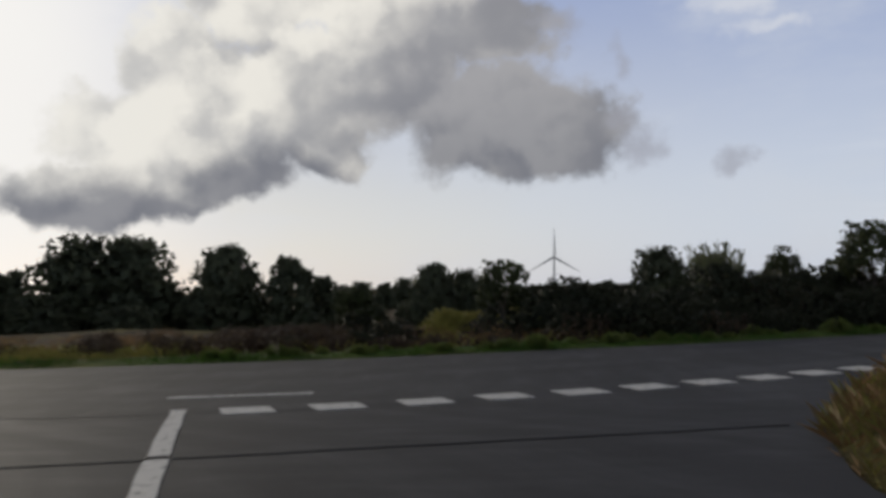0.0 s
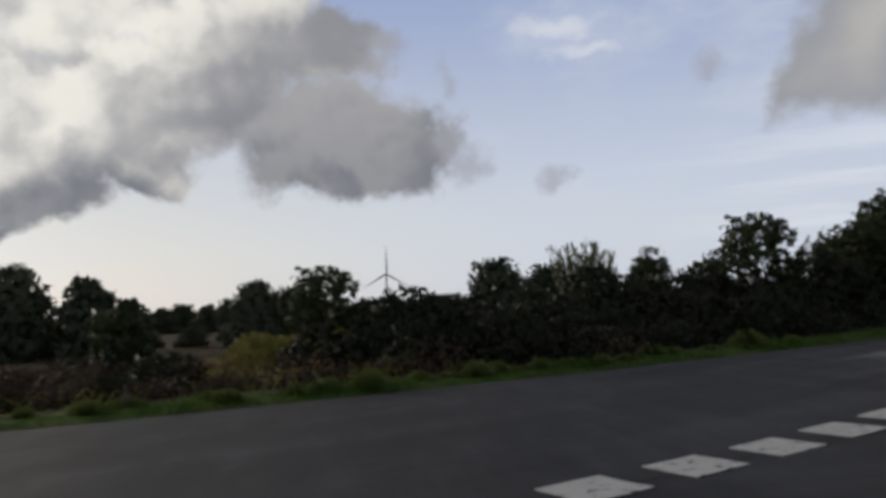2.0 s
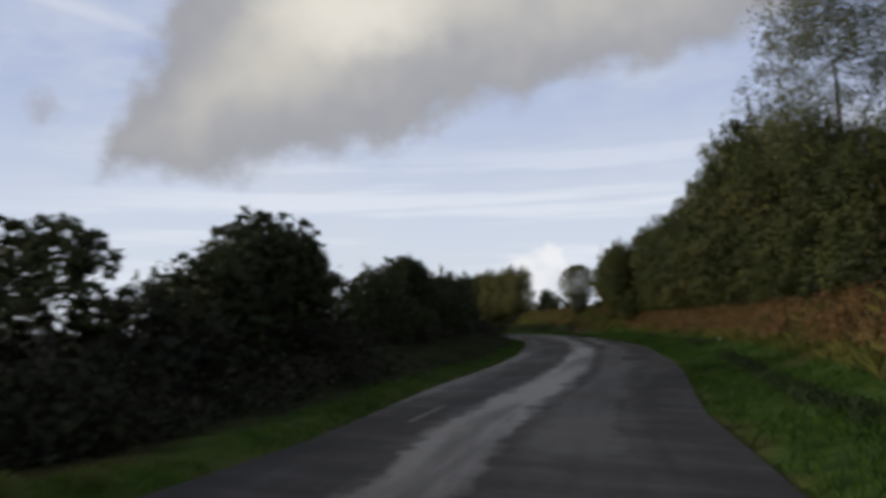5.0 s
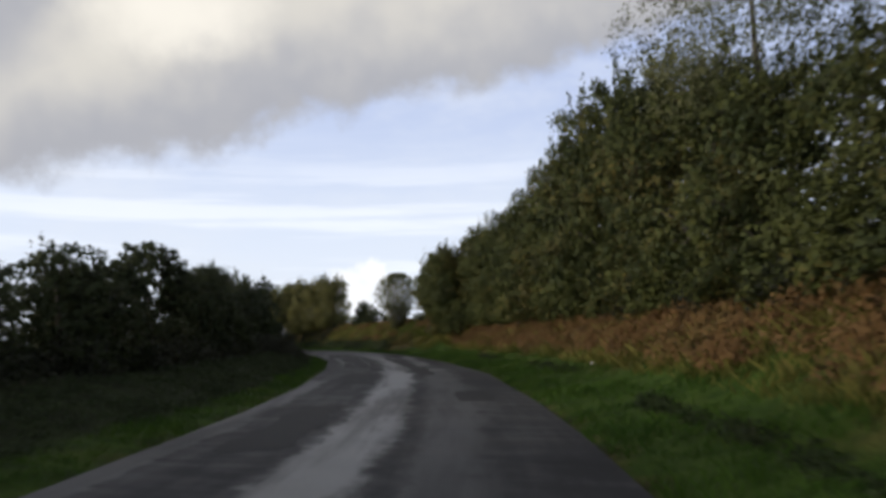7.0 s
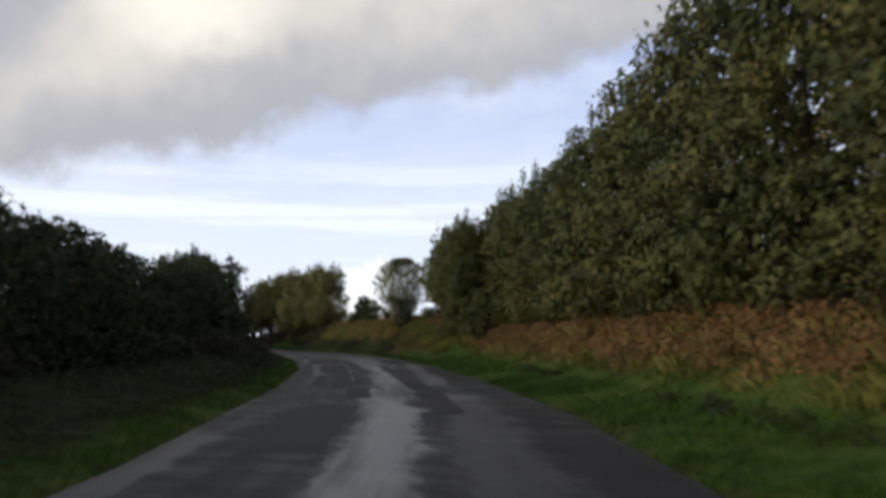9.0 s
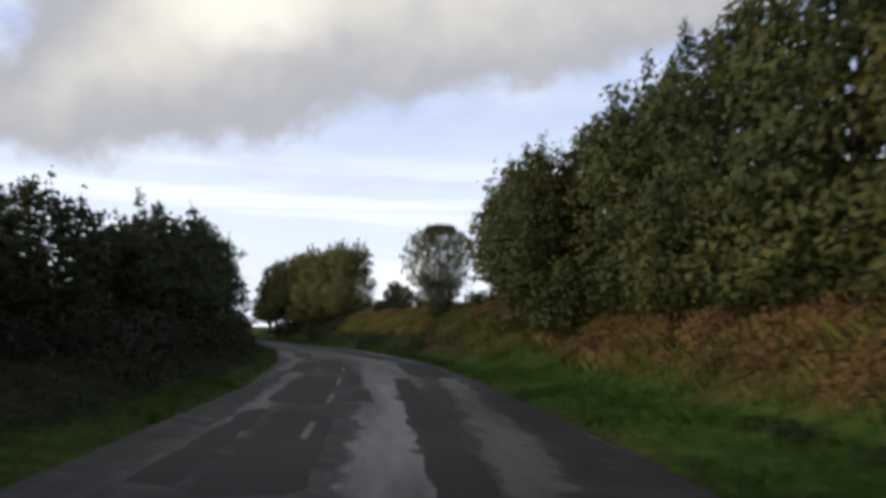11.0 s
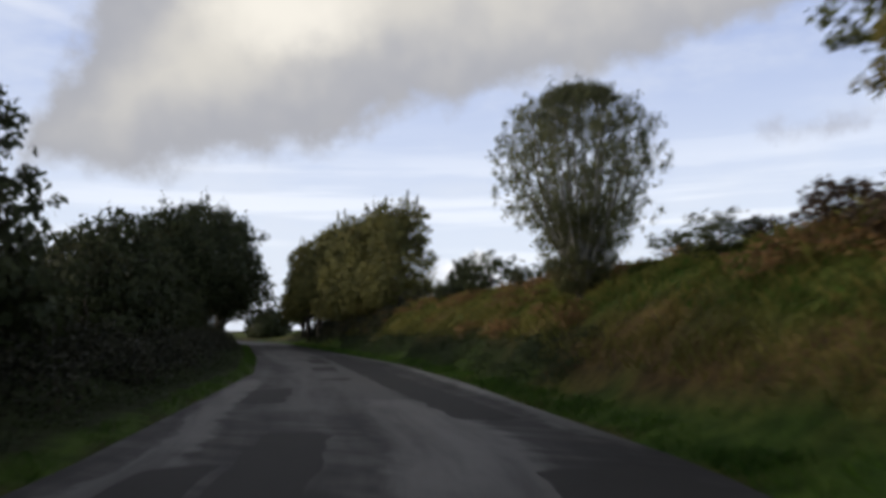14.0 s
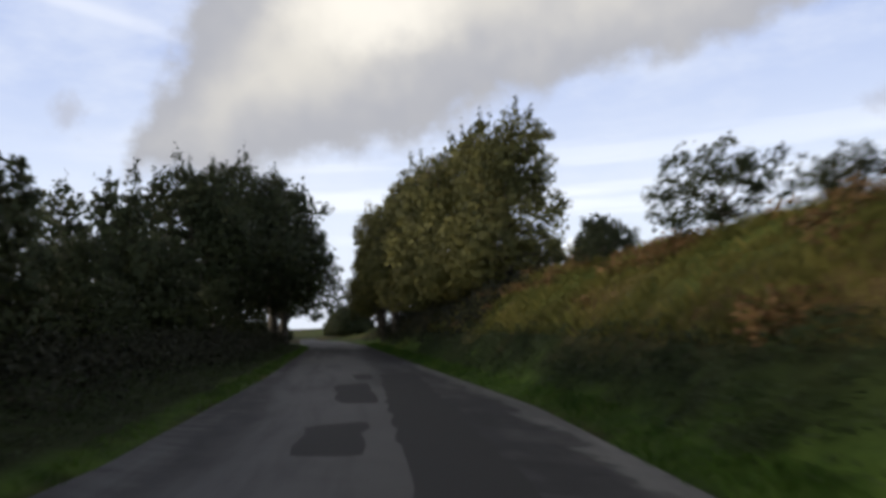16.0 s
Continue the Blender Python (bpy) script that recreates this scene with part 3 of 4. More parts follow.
def facing(ob, out):
    """Notes on each vertex which way its spray of leaves faces."""
    ob.data.attributes.new("out", "FLOAT_VECTOR", "POINT").data.foreach_set("vector", np.ascontiguousarray(out, np.float32).ravel())
    return ob


def tube(path, radii, sides=7):
    """A tapering tube along a path: vertices and faces."""
    path = [Vector(p) for p in path]
    verts, faces = [], []
    for i, p in enumerate(path):
        t = (path[min(i + 1, len(path) - 1)] - path[max(i - 1, 0)]).normalized()
        a = t.cross(Vector((0.31, 0.95, 0.05))).normalized()
        b = t.cross(a)
        for k in range(sides):
            w = 2 * math.pi * k / sides
            verts.append(tuple(p + (a * math.cos(w) + b * math.sin(w)) * radii[i] * (1 + 0.12 * math.sin(3 * w + i))))
    for i in range(len(path) - 1):
        for k in range(sides):
            faces.append([i * sides + k, i * sides + (k + 1) % sides, (i + 1) * sides + (k + 1) % sides, (i + 1) * sides + k])
    faces.append(list(range(sides))[::-1])
    return verts, faces


def part(name, verts, faces, mat, parent, label="", soft=False):
    ob = mesh_object(name, verts, faces, mat, soft)
    ob.parent = parent
    return tagged(ob, label)


def limb_path(rng, a, b, sag=0.1, steps=5):
    a, b = np.array(a, float), np.array(b, float)
    out = []
    for i in range(steps + 1):
        f = i / steps
        out.append(tuple(a + (b - a) * f + rng.normal(size=3) * sag * math.sin(f * math.pi) + np.array((0, 0, 1)) * sag * math.sin(f * math.pi)))
    return out


def make_tree(seed, height, spread, bottom, lumps, leaves, size, mat, label, category="tree", name="tree", trunk=0.16, shell=0.55, slim=0.55, lump=(0.26, 0.42), flat=0.85, taper=0.0, skirt=0, clumps=9, inner=0.3, shoots=0, bark=None):
    """A tree or tall bush: trunk, limbs that reach the lumps of the crown, and the crown's leaves. bottom: the crown's lowest height."""
    rng = np.random.default_rng(seed)
    top = new(name)
    blobs = []
    for i in range(lumps):
        f = (i + 0.5) / lumps
        z = bottom + (height - bottom) * (0.10 + 0.80 * f)
        ring = spread * math.sqrt(max(0.05, 1 - (2 * max(f, 0.38) - 0.76) ** 2 / 1.55)) * (1 - taper * (1 - f))
        w = i * 2.399 + rng.uniform(-0.5, 0.5)
        reach = ring * rng.uniform(0.35, 0.72)
        r = spread * rng.uniform(*lump)
        z = min(z, height - r * flat * 0.9)
        z = max(z, bottom + r * flat * 0.6)
        blobs.append((reach * math.cos(w), reach * math.sin(w), z, r, r, r * flat))
    core = (0, 0, (height + bottom) / 2, spread * 0.55, spread * 0.55, (height - bottom) * 0.42)
    if skirt:
        for i in range(skirt):
            w = i * 2 * math.pi / skirt + rng.uniform(-0.3, 0.3)
            r = spread * rng.uniform(0.25, 0.4)
            blobs.append((spread * 0.62 * math.cos(w), spread * 0.62 * math.sin(w), r * rng.uniform(0.35, 1.1), r, r, r * 0.9))
    twigs = []
    for bx, by, bz, r, _, rz in blobs:
        for _ in range(clumps):
            d = rng.normal(size=3)
            d /= np.linalg.norm(d)
            k = rng.uniform(0.16, 0.38) * r
            reach = rng.uniform(0.75, 1.08)
            twigs.append((bx + d[0] * r * reach, by + d[1] * r * reach, bz + d[2] * rz * reach, k * 1.25, k * 1.25, k * 0.8))
    for i in range(shoots):
        bx, by, bz, r, _, rz = blobs[int(rng.integers(lumps))]
        if bz + rz > (height + bottom) * 0.5:
            w, reach, k = rng.uniform(0, 6.28), rng.uniform(0, 0.8) * r, rng.uniform(0.05, 0.085) * spread
            twigs.append((bx + reach * math.cos(w), by + reach * math.sin(w), bz + rz * math.sqrt(1 - (reach / r) ** 2) + k * 1.2, k * 0.6, k * 0.6, k * rng.uniform(1.6, 3.2)))
    v, f = tube([(0, 0, -0.3), (0.03, 0.02, height * 0.2), (0.08, -0.04, height * 0.45), (0.02, 0.05, height * 0.72)], [trunk * 1.35, trunk, trunk * 0.7, trunk * 0.3], 8)
    stem = part("trunk", v, f, bark or BARK, top, soft=True)
    for b in blobs[: min(len(blobs) - 1, 9)]:
        root = (0.05, 0, max(0.25, min(b[2] * 0.55, height * 0.55)))
        v, f = tube(limb_path(rng, root, (b[0] * 1.05, b[1] * 1.05, b[2] + b[5] * 0.3), 0.12 * spread / 3), [trunk * q for q in (0.55, 0.45, 0.36, 0.26, 0.17, 0.07)], 5)
        part("limb", v, f, bark or BARK, stem, soft=True)
    heart = (0, 0, bottom + (height - bottom) * 0.35)
    v, f, out = leaf_mesh(rng, twigs, int(leaves * (1 - inner)), size, slim, 0.9, heart=heart)
    v2, f2, out2 = leaf_mesh(rng, blobs + [core], int(leaves * inner), size * 1.4, slim * 1.2, shell, heart=heart)
    v, f, out = np.concatenate([v, v2]), np.concatenate([f, f2 + len(v)]), np.concatenate([out, out2])
    low = 0.05 if bottom < 0.6 else bottom * 0.6
    v[:, 2] = np.maximum(v[:, 2], low)
    facing(part("crown", v, f, mat, top), out)
    tagged(top, label, category)
    return top


def plant(proto, places, group=""):
    """Sets the first plant and copies of it at (x, y, scale, turn, stretch upwards, sink)."""
    if group:
        tagged(proto, group=group)
    ms = []
    for x, y, s, turn, up in places:
        z = float(land(x, y)) - 0.04
        ms.append(pose(x, y, z, 0, 0, turn) @ Matrix.Diagonal((s, s, s * up, 1)))
    for m in ms[1:]:
        copy_thing(proto, m)
    proto.matrix_basis = ms[0]


def on_left(x, off):
    k = float(slope(LEFT, x))
    h = math.hypot(1, k)
    return x - k / h * off, float(edge(LEFT, x)) + off / h


def on_right(x, off):
    k = float(slope(RIGHT, x))
    h = math.hypot(1, k)
    return x + k / h * off, float(edge(RIGHT, x)) - off / h


def row(side, spec):
    """Rows of (station x, offset, scale, upward stretch) turned into places."""
    return [(*side(x, off), s, (x * 77.0) % 360, up) for x, off, s, up in spec]


# tall hedgerow on the right bank
hedge_a = make_tree(11, 7.0, 3.0, 0.2, 26, 29000, 0.118, OAK, "tall oak hedgerow tree with green and rusty leaves on the bank", skirt=9, shoots=70)
hedge_b = make_tree(12, 7.0, 2.9, 0.2, 24, 29000, 0.118, OAK, "broad leafy hedgerow tree with browning leaves on the bank", skirt=9, shoots=70)
tall_spec = [(20, 7.2, 4.2), (24.5, 6.6, 5.0), (29.5, 6.2, 4.8), (34.2, 6.0, 5.3), (38.5, 6.0, 6.9), (42.5, 6.0, 8.3), (46.5, 5.8, 9.2), (50.5, 5.8, 9.0), (54.5, 5.9, 8.2), (58.5, 5.8, 7.6), (62.3, 5.7, 7.2), (65.6, 5.6, 6.8), (68.4, 5.3, 6.4)]
sized = [(x, off, 1.0 if h > 5.5 else 0.85, h / 7.0 / (1.0 if h > 5.5 else 0.85)) for x, off, h in tall_spec]
plant(hedge_a, row(on_right, sized[0::2]), "hedgerow on the bank")
plant(hedge_b, row(on_right, sized[1::2]) + row(on_right, [(70.6, 5.5, 0.85, 6.2 / 7 / 0.85)]), "hedgerow on the bank")
end_tree = make_tree(17, 5.6, 2.6, 0.8, 26, 27000, 0.095, OAK, "leafy oak ending the hedgerow, leaning out over the bank", trunk=0.05, taper=0.35, shoots=60)
plant(end_tree, [(74.0, 43.8, 1.05, 40, 0.98), (71.9, 42.5, 1.0, 150, 1.1)])
slender = make_tree(26, 4.2, 1.7, 1.5, 16, 8000, 0.085, OAK, "slender young tree with a thin pale stem at the hedgerow end", trunk=0.045, lump=(0.22, 0.36), shoots=20, bark=PALE_BARK)
plant(slender, [(75.5, 45.1, 1.0, 0, 1.0)])
brown_bush = make_tree(25, 1.2, 1.1, 0.03, 12, 4200, 0.07, HEATHER, "brown withered bush on the bank at the hedgerow end", "bush", "bush", 0.03, lump=(0.22, 0.38), skirt=7, shoots=20)
plant(brown_bush, row(on_right, [(74.0, 2.55, 0.6, 0.9), (75.6, 3.5, 0.75, 0.9), (77.4, 4.0, 0.7, 0.8), (79.4, 4.3, 0.6, 0.7), (74.6, 3.9, 0.8, 1.1), (72.4, 4.3, 0.8, 1.0)]), "withered bushes on the bank")
hedge_foot = make_tree(24, 2.4, 1.7, 0.03, 14, 3600, 0.115, OAK, "low oak scrub at the ragged foot of the hedgerow", "bush", "bush", 0.05, lump=(0.22, 0.38), skirt=7, shoots=30)
rngf = random.Random(31)
plant(hedge_foot, row(on_right, [(x, rngf.uniform(4.7, 5.5), rngf.uniform(0.7, 1.1), rngf.uniform(0.7, 1.15)) for x in np.arange(22, 58, 2.6)] + [(x, rngf.uniform(5.0, 5.7), rngf.uniform(0.75, 1.1), rngf.uniform(0.8, 1.2)) for x in np.arange(58.5, 73, 1.7)]) + [(73.2, 43.5, 0.75, 10, 0.9), (71.6, 41.9, 0.85, 120, 1.0), (70.2, 40.9, 0.9, 220, 1.0), (74.6, 43.6, 0.6, 300, 0.9), (72.6, 42.3, 0.8, 60, 1.2)], "scrub at the hedgerow foot")
tall = make_tree(13, 11.8, 4.2, 4.0, 34, 44000, 0.066, WILLOW, "tall thinly leaved tree rising above the hedgerow", trunk=0.15, lump=(0.2, 0.36), inner=0.3, clumps=14)
plant(tall, [(*on_right(37.8, 7.0), 1.05, 20, 1.0), (*on_right(26, 7.8), 0.95, 140, 1.0)])

# round pollarded tree on the bank


def make_pollard(seed):
    """A round head of thin upright branches from one low stool."""
    rng = np.random.default_rng(seed)
    top = new("tree")
    v, f = tube([(0, 0, -0.3), (0.02, 0, 0.3), (0.0, 0.03, 0.7)], [0.26, 0.2, 0.17], 9)
    stem = part("trunk", v, f, BARK, top, soft=True)
    twigs = []
    for i in range(44):
        w = i * 2.399
        f0 = math.sqrt((i + 0.5) / 44)
        tip = np.array((1.95 * f0 * math.cos(w), 1.95 * f0 * math.sin(w), 3.0 + 2.0 * math.sqrt(1.02 - f0 * f0) + rng.uniform(-0.15, 0.1)))
        way = [np.array((0.07 * math.cos(w), 0.07 * math.sin(w), 0.3)), tip * (0.28, 0.28, 0) + (0, 0, 1.2), tip * (0.62, 0.62, 0) + (0, 0, 2.2), tip * (0.88, 0.88, 0.82), tip]
        v, f = tube([tuple(q) for q in way], [0.044, 0.036, 0.026, 0.016, 0.005], 5)
        part("limb", v, f, PALE_BARK, stem, "thin pale upright branch", soft=True)
        for _ in range(30):
            k = rng.uniform(1.4, 4.0)
            a = int(min(k, 3))
            q = way[a] + (way[a + 1] - way[a]) * (k - a) + rng.normal(size=3) * 0.17
            c = rng.uniform(0.07, 0.14)
            twigs.append((*q, c, c, c * 1.3))
    for k in range(1050):
        z = 5.05 - 3.2 * rng.random() ** 1.9
        wide = 2.02 * math.sqrt(max(0.02, 1 - ((z - 3.05) / 2.1) ** 2))
        w, r = rng.uniform(0, 6.28), wide * rng.uniform(0.1, 1.0) ** 0.5 * rng.uniform(0.85, 1.06)
        q = rng.uniform(0.06, 0.15)
        twigs.append((r * math.cos(w), r * math.sin(w), z, q, q, q * 1.4))
    for k in range(560):
        z, w = rng.uniform(0.2, 2.1), rng.uniform(0, 6.28)
        r = (0.45 + z * 0.42) * rng.uniform(0.1, 1.0) ** 0.5
        q = rng.uniform(0.08, 0.17)
        twigs.append((r * math.cos(w), r * math.sin(w), z, q, q, q * 1.2))
    v, f, out = leaf_mesh(rng, twigs, 90000, 0.050, 0.5, 1.0, heart=(0, 0, 2.4))
    facing(part("crown", v, f, WILLOW, top), out)
    return tagged(top, "round pollarded willow with thin upright branches on the grassy bank", "tree")


plant(make_pollard(14), [(85.2, 52.95, 1.06, 0, 0.93)])

# clump of trees past the bank
clump = make_tree(15, 7.0, 3.0, 0.1, 24, 26000, 0.13, LIT_AUTUMN, "dense browning oak leaning over the lane from the bank", skirt=9, shoots=60)
plant(clump, [(*on_right(105.5, 3.6), 0.86, 10, 1.06), (*on_right(108.5, 3.2), 0.9, 100, 1.12), (*on_right(112.5, 2.6), 0.98, 210, 1.06)], "trees beside the lane")
over = make_tree(18, 7.0, 3.0, 1.3, 24, 22000, 0.13, LIT_AUTUMN, "browning oak with a clear lower stem beside the lane", trunk=0.2, shoots=50)
plant(over, [(*on_right(117.5, 2.2), 0.98, 300, 1.1), (*on_right(121.5, 1.5), 1.0, 40, 1.12), (*on_right(126, 1.2), 1.02, 80, 1.12), (*on_right(131, 1.6), 0.95, 160, 1.05)], "trees beside the lane")
bend = make_tree(19, 4.2, 3.2, 0.1, 20, 7000, 0.22, DARK, "dark rounded bush where the lane bends away", "bush", "bush", 0.1, skirt=8)
plant(bend, [(157.6, 127.2, 0.85, 0, 0.95), (163.5, 131.5, 0.9, 90, 0.8), (142.5, 125.0, 0.55, 20, 0.75), (140.6, 120.8, 0.5, 70, 0.8), (161.5, 132.0, 0.75, 30, 0.75), (176.0, 144.5, 1.2, 150, 0.85), (119.4, 74.9, 0.6, 200, 1.35), (150.6, 131.8, 0.6, 45, 0.7), (157.0, 141.8, 0.8, 160, 0.75)])

# low shrubs on the crest of the bank
crest = make_tree(16, 1.3, 1.3, 0.1, 16, 5200, 0.055, DARK, "wind-bent thorn bush on the crest of the bank", "bush", "bush", 0.04, lump=(0.2, 0.36), inner=0.05, clumps=14)
plant(crest, [(*on_right(94.7, 4.2), 1.3, 0, 1.05), (*on_right(98.6, 3.9), 0.75, 60, 1.1), (*on_right(92.6, 4.4), 0.4, 200, 1.6), (*on_right(91.9, 4.3), 0.5, 90, 1.3), (*on_right(100, 4.2), 0.5, 10, 1.2), (*on_right(90.6, 4.6), 0.55, 30, 1.2), (*on_right(88.3, 4.2), 0.55, 300, 1.1),
              (*on_right(86.6, 4.0), 0.5, 130, 1.0), (*on_right(82.2, 4.2), 0.6, 210, 0.9), (*on_right(79.6, 3.6), 0.75, 20, 0.9)], "shrubs on the bank")

# hedge on the left
left_a = make_tree(21, 4.0, 2.2, 0.05, 20, 9400, 0.128, DARK, "dark leafy thorn bush in the roadside hedge", "bush", "bush", 0.09, skirt=8, shoots=18)
left_b = make_tree(22, 4.0, 2.4, 0.05, 18, 9000, 0.128, DARK, "dark untrimmed hazel bush in the roadside hedge", "bush", "bush", 0.09, lump=(0.2, 0.34), skirt=8, shoots=22)
rngl = random.Random(5)
spec_a, spec_b = [], []
for i, x in enumerate(np.arange(21.5, 112, 2.3)):
    h = float(np.interp(x, [20, 28, 35, 40, 57, 65, 68.5, 73, 76, 80, 86, 90, 94, 105, 112], [2.5, 2.4, 2.6, 2.9, 3.2, 2.8, 2.9, 3.8, 4.0, 3.2, 3.4, 4.3, 5.2, 5.6, 6.0])) * rngl.uniform(0.62, 1.22)
    s = max(0.75, h / 4.4)
    (spec_a if i % 2 else spec_b).append((x, rngl.uniform(4.6, 6.8), s, h / 4.0 / s))
spec_b += [(x, 3.6 + (x * 0.7) % 1.6, max(0.5, h / 4.0), h / 4.0 / max(0.5, h / 4.0)) for x, h in ((113, 3.4), (116, 2.9), (119, 2.4), (122.5, 1.9), (126, 1.35), (130, 1.2), (135, 1.2), (140, 1.3))]
spec_a += [(70.5, 5.5, 1.15, 4.6 / 4 / 1.15), (62.6, 5.6, 1.0, 4.3 / 4)]
spec_b += [(73.8, 4.8, 1.25, 5.5 / 4 / 1.25), (76.4, 5.6, 1.1, 4.9 / 4 / 1.1), (78.4, 4.8, 1.0, 5.5 / 4)]
plant(left_a, row(on_left, spec_a), "roadside hedge")
plant(left_b, row(on_left, spec_b), "roadside hedge")
big = make_tree(23, 10.0, 4.8, 1.9, 28, 22000, 0.19, DARK, "large dark oak standing over the lane", trunk=0.3, shoots=50)
plant(big, [(112, 96.5, 0.95, 0, 1.05), (119, 101, 1.1, 70, 1.05), (126.6, 106.0, 1.15, 200, 1.08), (134, 113, 1.1, 290, 1.0)], "oaks over the lane")

# scrub across the junction
scrub_a = make_tree(31, 1.8, 1.7, 0.03, 14, 4100, 0.118, BRAMBLE, "dark bramble and gorse bush beside the road", "bush", "bush", 0.04, lump=(0.22, 0.36), skirt=7)
scrub_b = make_tree(32, 1.9, 1.5, 0.03, 14, 4000, 0.118, BRAMBLE, "dark thorn scrub beside the road", "bush", "bush", 0.04, lump=(0.2, 0.34), skirt=7)
sa, sb = [], []
rngs = random.Random(9)
for i in range(46):
    x = -3.0 + i * 0.58
    off = rngs.uniform(2.6, 4.2) if i % 3 == 0 else rngs.uniform(4.2, 9.0)
    s = rngs.uniform(0.75, 1.1) * float(np.interp(x, [-3, 2, 6, 24], [0.42, 0.72, 0.98, 1.15])) * (0.7 if i % 3 == 0 else 1.0)
    if not -1.1 < on_left(x, off)[0] < 1.7:
        (sa if i % 2 else sb).append((x, off, s, rngs.uniform(0.85, 1.1)))
low_heath = [(x, off, s * 0.8, 0.8) for x, off, s in ((0.3, 2.2, 0.27), (1.6, 2.6, 0.26), (2.3, 3.2, 0.28), (1.0, 3.4, 0.26), (-0.2, 3.6, 0.3), (2.6, 4.4, 0.26), (-5.5, 2.0, 0.42), (-7.2, 2.6, 0.38), (-4.2, 3.0, 0.5), (-6.4, 4.4, 0.55), (-3.2, 4.6, 0.55), (-8.2, 5.0, 0.5), (-10.5, 4.0, 0.4), (-2.0, 6.5, 0.6), (-5.0, 7.0, 0.6), (-9.0, 7.5, 0.6), (-0.8, 2.0, 0.3), (-2.0, 2.2, 0.36), (-3.0, 2.6, 0.4), (-1.6, 3.4, 0.36), (3.2, 2.3, 0.3), (-2.6, 8.0, 0.4), (-4.4, 9.5, 0.5))]
heath_bush = make_tree(37, 1.8, 1.9, 0.03, 14, 3200, 0.095, HEATHER, "low brown heather bush on the heath", "bush", "bush", 0.03, lump=(0.2, 0.36), skirt=7)
plant(heath_bush, row(on_left, low_heath), "heather bushes")
plant(scrub_a, row(on_left, sa), "scrub along the road")
scrub_places = row(on_left, sb) + [(77.2, 44.2, 0.4, 30, 1.0), (71.8, 40.2, 0.5, 260, 1.2)]
plant(scrub_b, scrub_places, "scrub along the road")
young = make_tree(33, 3.3, 1.25, 1.3, 16, 5600, 0.10, DARK, "small thin-stemmed thorn tree above the scrub", trunk=0.06, inner=0.15)
plant(young, [(13.6, 26.8, 1.0, 30, 1.0), (18.9, 27.8, 1.05, 100, 1.03), (20.4, 28.6, 1.0, 220, 0.95), (17.4, 27.4, 0.85, 300, 1.0), (1.7, 23.6, 0.72, 60, 0.95), (-2.6, 25.0, 0.6, 10, 0.9), (40.6, 41.0, 1.25, 0, 1.05), (44.5, 42.5, 1.1, 60, 1.0), (37.0, 39.0, 1.05, 140, 0.95), (33.5, 37.2, 0.9, 200, 0.9), (50.0, 46.0, 1.2, 250, 0.95), (55.0, 48.5, 1.15, 20, 0.9), (88.5, 71.5, 1.2, 75, 1.0), (63.0, 53.0, 1.2, 310, 0.9)])
mound = make_tree(35, 2.9, 1.3, 0.05, 14, 8000, 0.10, DARK, "dense rounded dark bush behind the scrub", "bush", "bush", 0.06, skirt=6)
plant(mound, [(12.6, 31.6, 1.0, 0, 1.02), (15.2, 32.0, 0.9, 80, 1.0), (9.2, 33.0, 0.8, 130, 0.85), (19.6, 29.2, 1.15, 200, 1.0), (22.4, 30.4, 1.1, 260, 0.95), (6.4, 30.0, 0.7, 20, 0.8), (9.0, 27.3, 0.62, 300, 0.85)])


def make_reed(seed):
    """A clump of upright feathery shoots."""
    rng = np.random.default_rng(seed)
    top = new("bush")
    vs, fs = [], []
    for i in range(54):
        w, r = rng.uniform(0, 6.28), 0.8 * math.sqrt(rng.random())
        x, y, h = r * math.cos(w), r * math.sin(w), rng.uniform(2.15, 2.85)
        v, f = tube([(x * 0.4, y * 0.4, 0), (x * 0.7, y * 0.7, h * 0.5), (x, y, h)], [0.014, 0.010, 0.004], 4)
        part("shoot", v, f, BARK, top) if i < 12 else None
        n_leaf = 60
        z = rng.uniform(0.9, h, n_leaf)
        base = np.stack([x * z / h + rng.normal(size=n_leaf) * 0.03, y * z / h + rng.normal(size=n_leaf) * 0.03, z], -1)
        tip = base + np.stack([rng.normal(size=n_leaf) * 0.05, rng.normal(size=n_leaf) * 0.05, rng.uniform(0.1, 0.24, n_leaf)], -1)
        side = rng.normal(size=(n_leaf, 3)) * 0.016
        for a, b, s in zip(base, tip, side):
            vs.append((a, (a + b) / 2 + s, b, (a + b) / 2 - s))
    v = np.array(vs).reshape(-1, 3)
    facing(part("crown", v, np.arange(len(v)).reshape(-1, 4), WILLOW, top), v * (1, 1, 0) + (0, 0, 0.5))
    return tagged(top, "pale upright shrub with feathery shoots", "bush")


plant(make_reed(34), [(8.7, 27.6, 1.0, 0, 1.0), (9.7, 27.9, 0.4, 90, 2.35)])
gorse = make_tree(36, 1.5, 1.7, 0.03, 14, 9000, 0.09, GORSE, "rounded yellow-green gorse bush on the heath", "bush", "bush", 0.04, skirt=8)
plant(gorse, [(0.2, 32.0, 0.72, 0, 1.05), (1.2, 33.0, 0.6, 50, 1.1), (3.0, 36.0, 0.62, 120, 1.2), (4.1, 37.5, 0.6, 10, 1.2)])

# distant trees over the heath
far_a = make_tree(41, 9.0, 5.2, 0.2, 26, 4200, 0.58, FAR, "broad dark tree far off on the heath", trunk=0.3, skirt=9, inner=0.5)
far_b = make_tree(42, 9.0, 4.2, 0.3, 22, 3800, 0.58, FAR, "dark bushy tree far off on the heath", trunk=0.25, lump=(0.2, 0.34), skirt=9, inner=0.5)


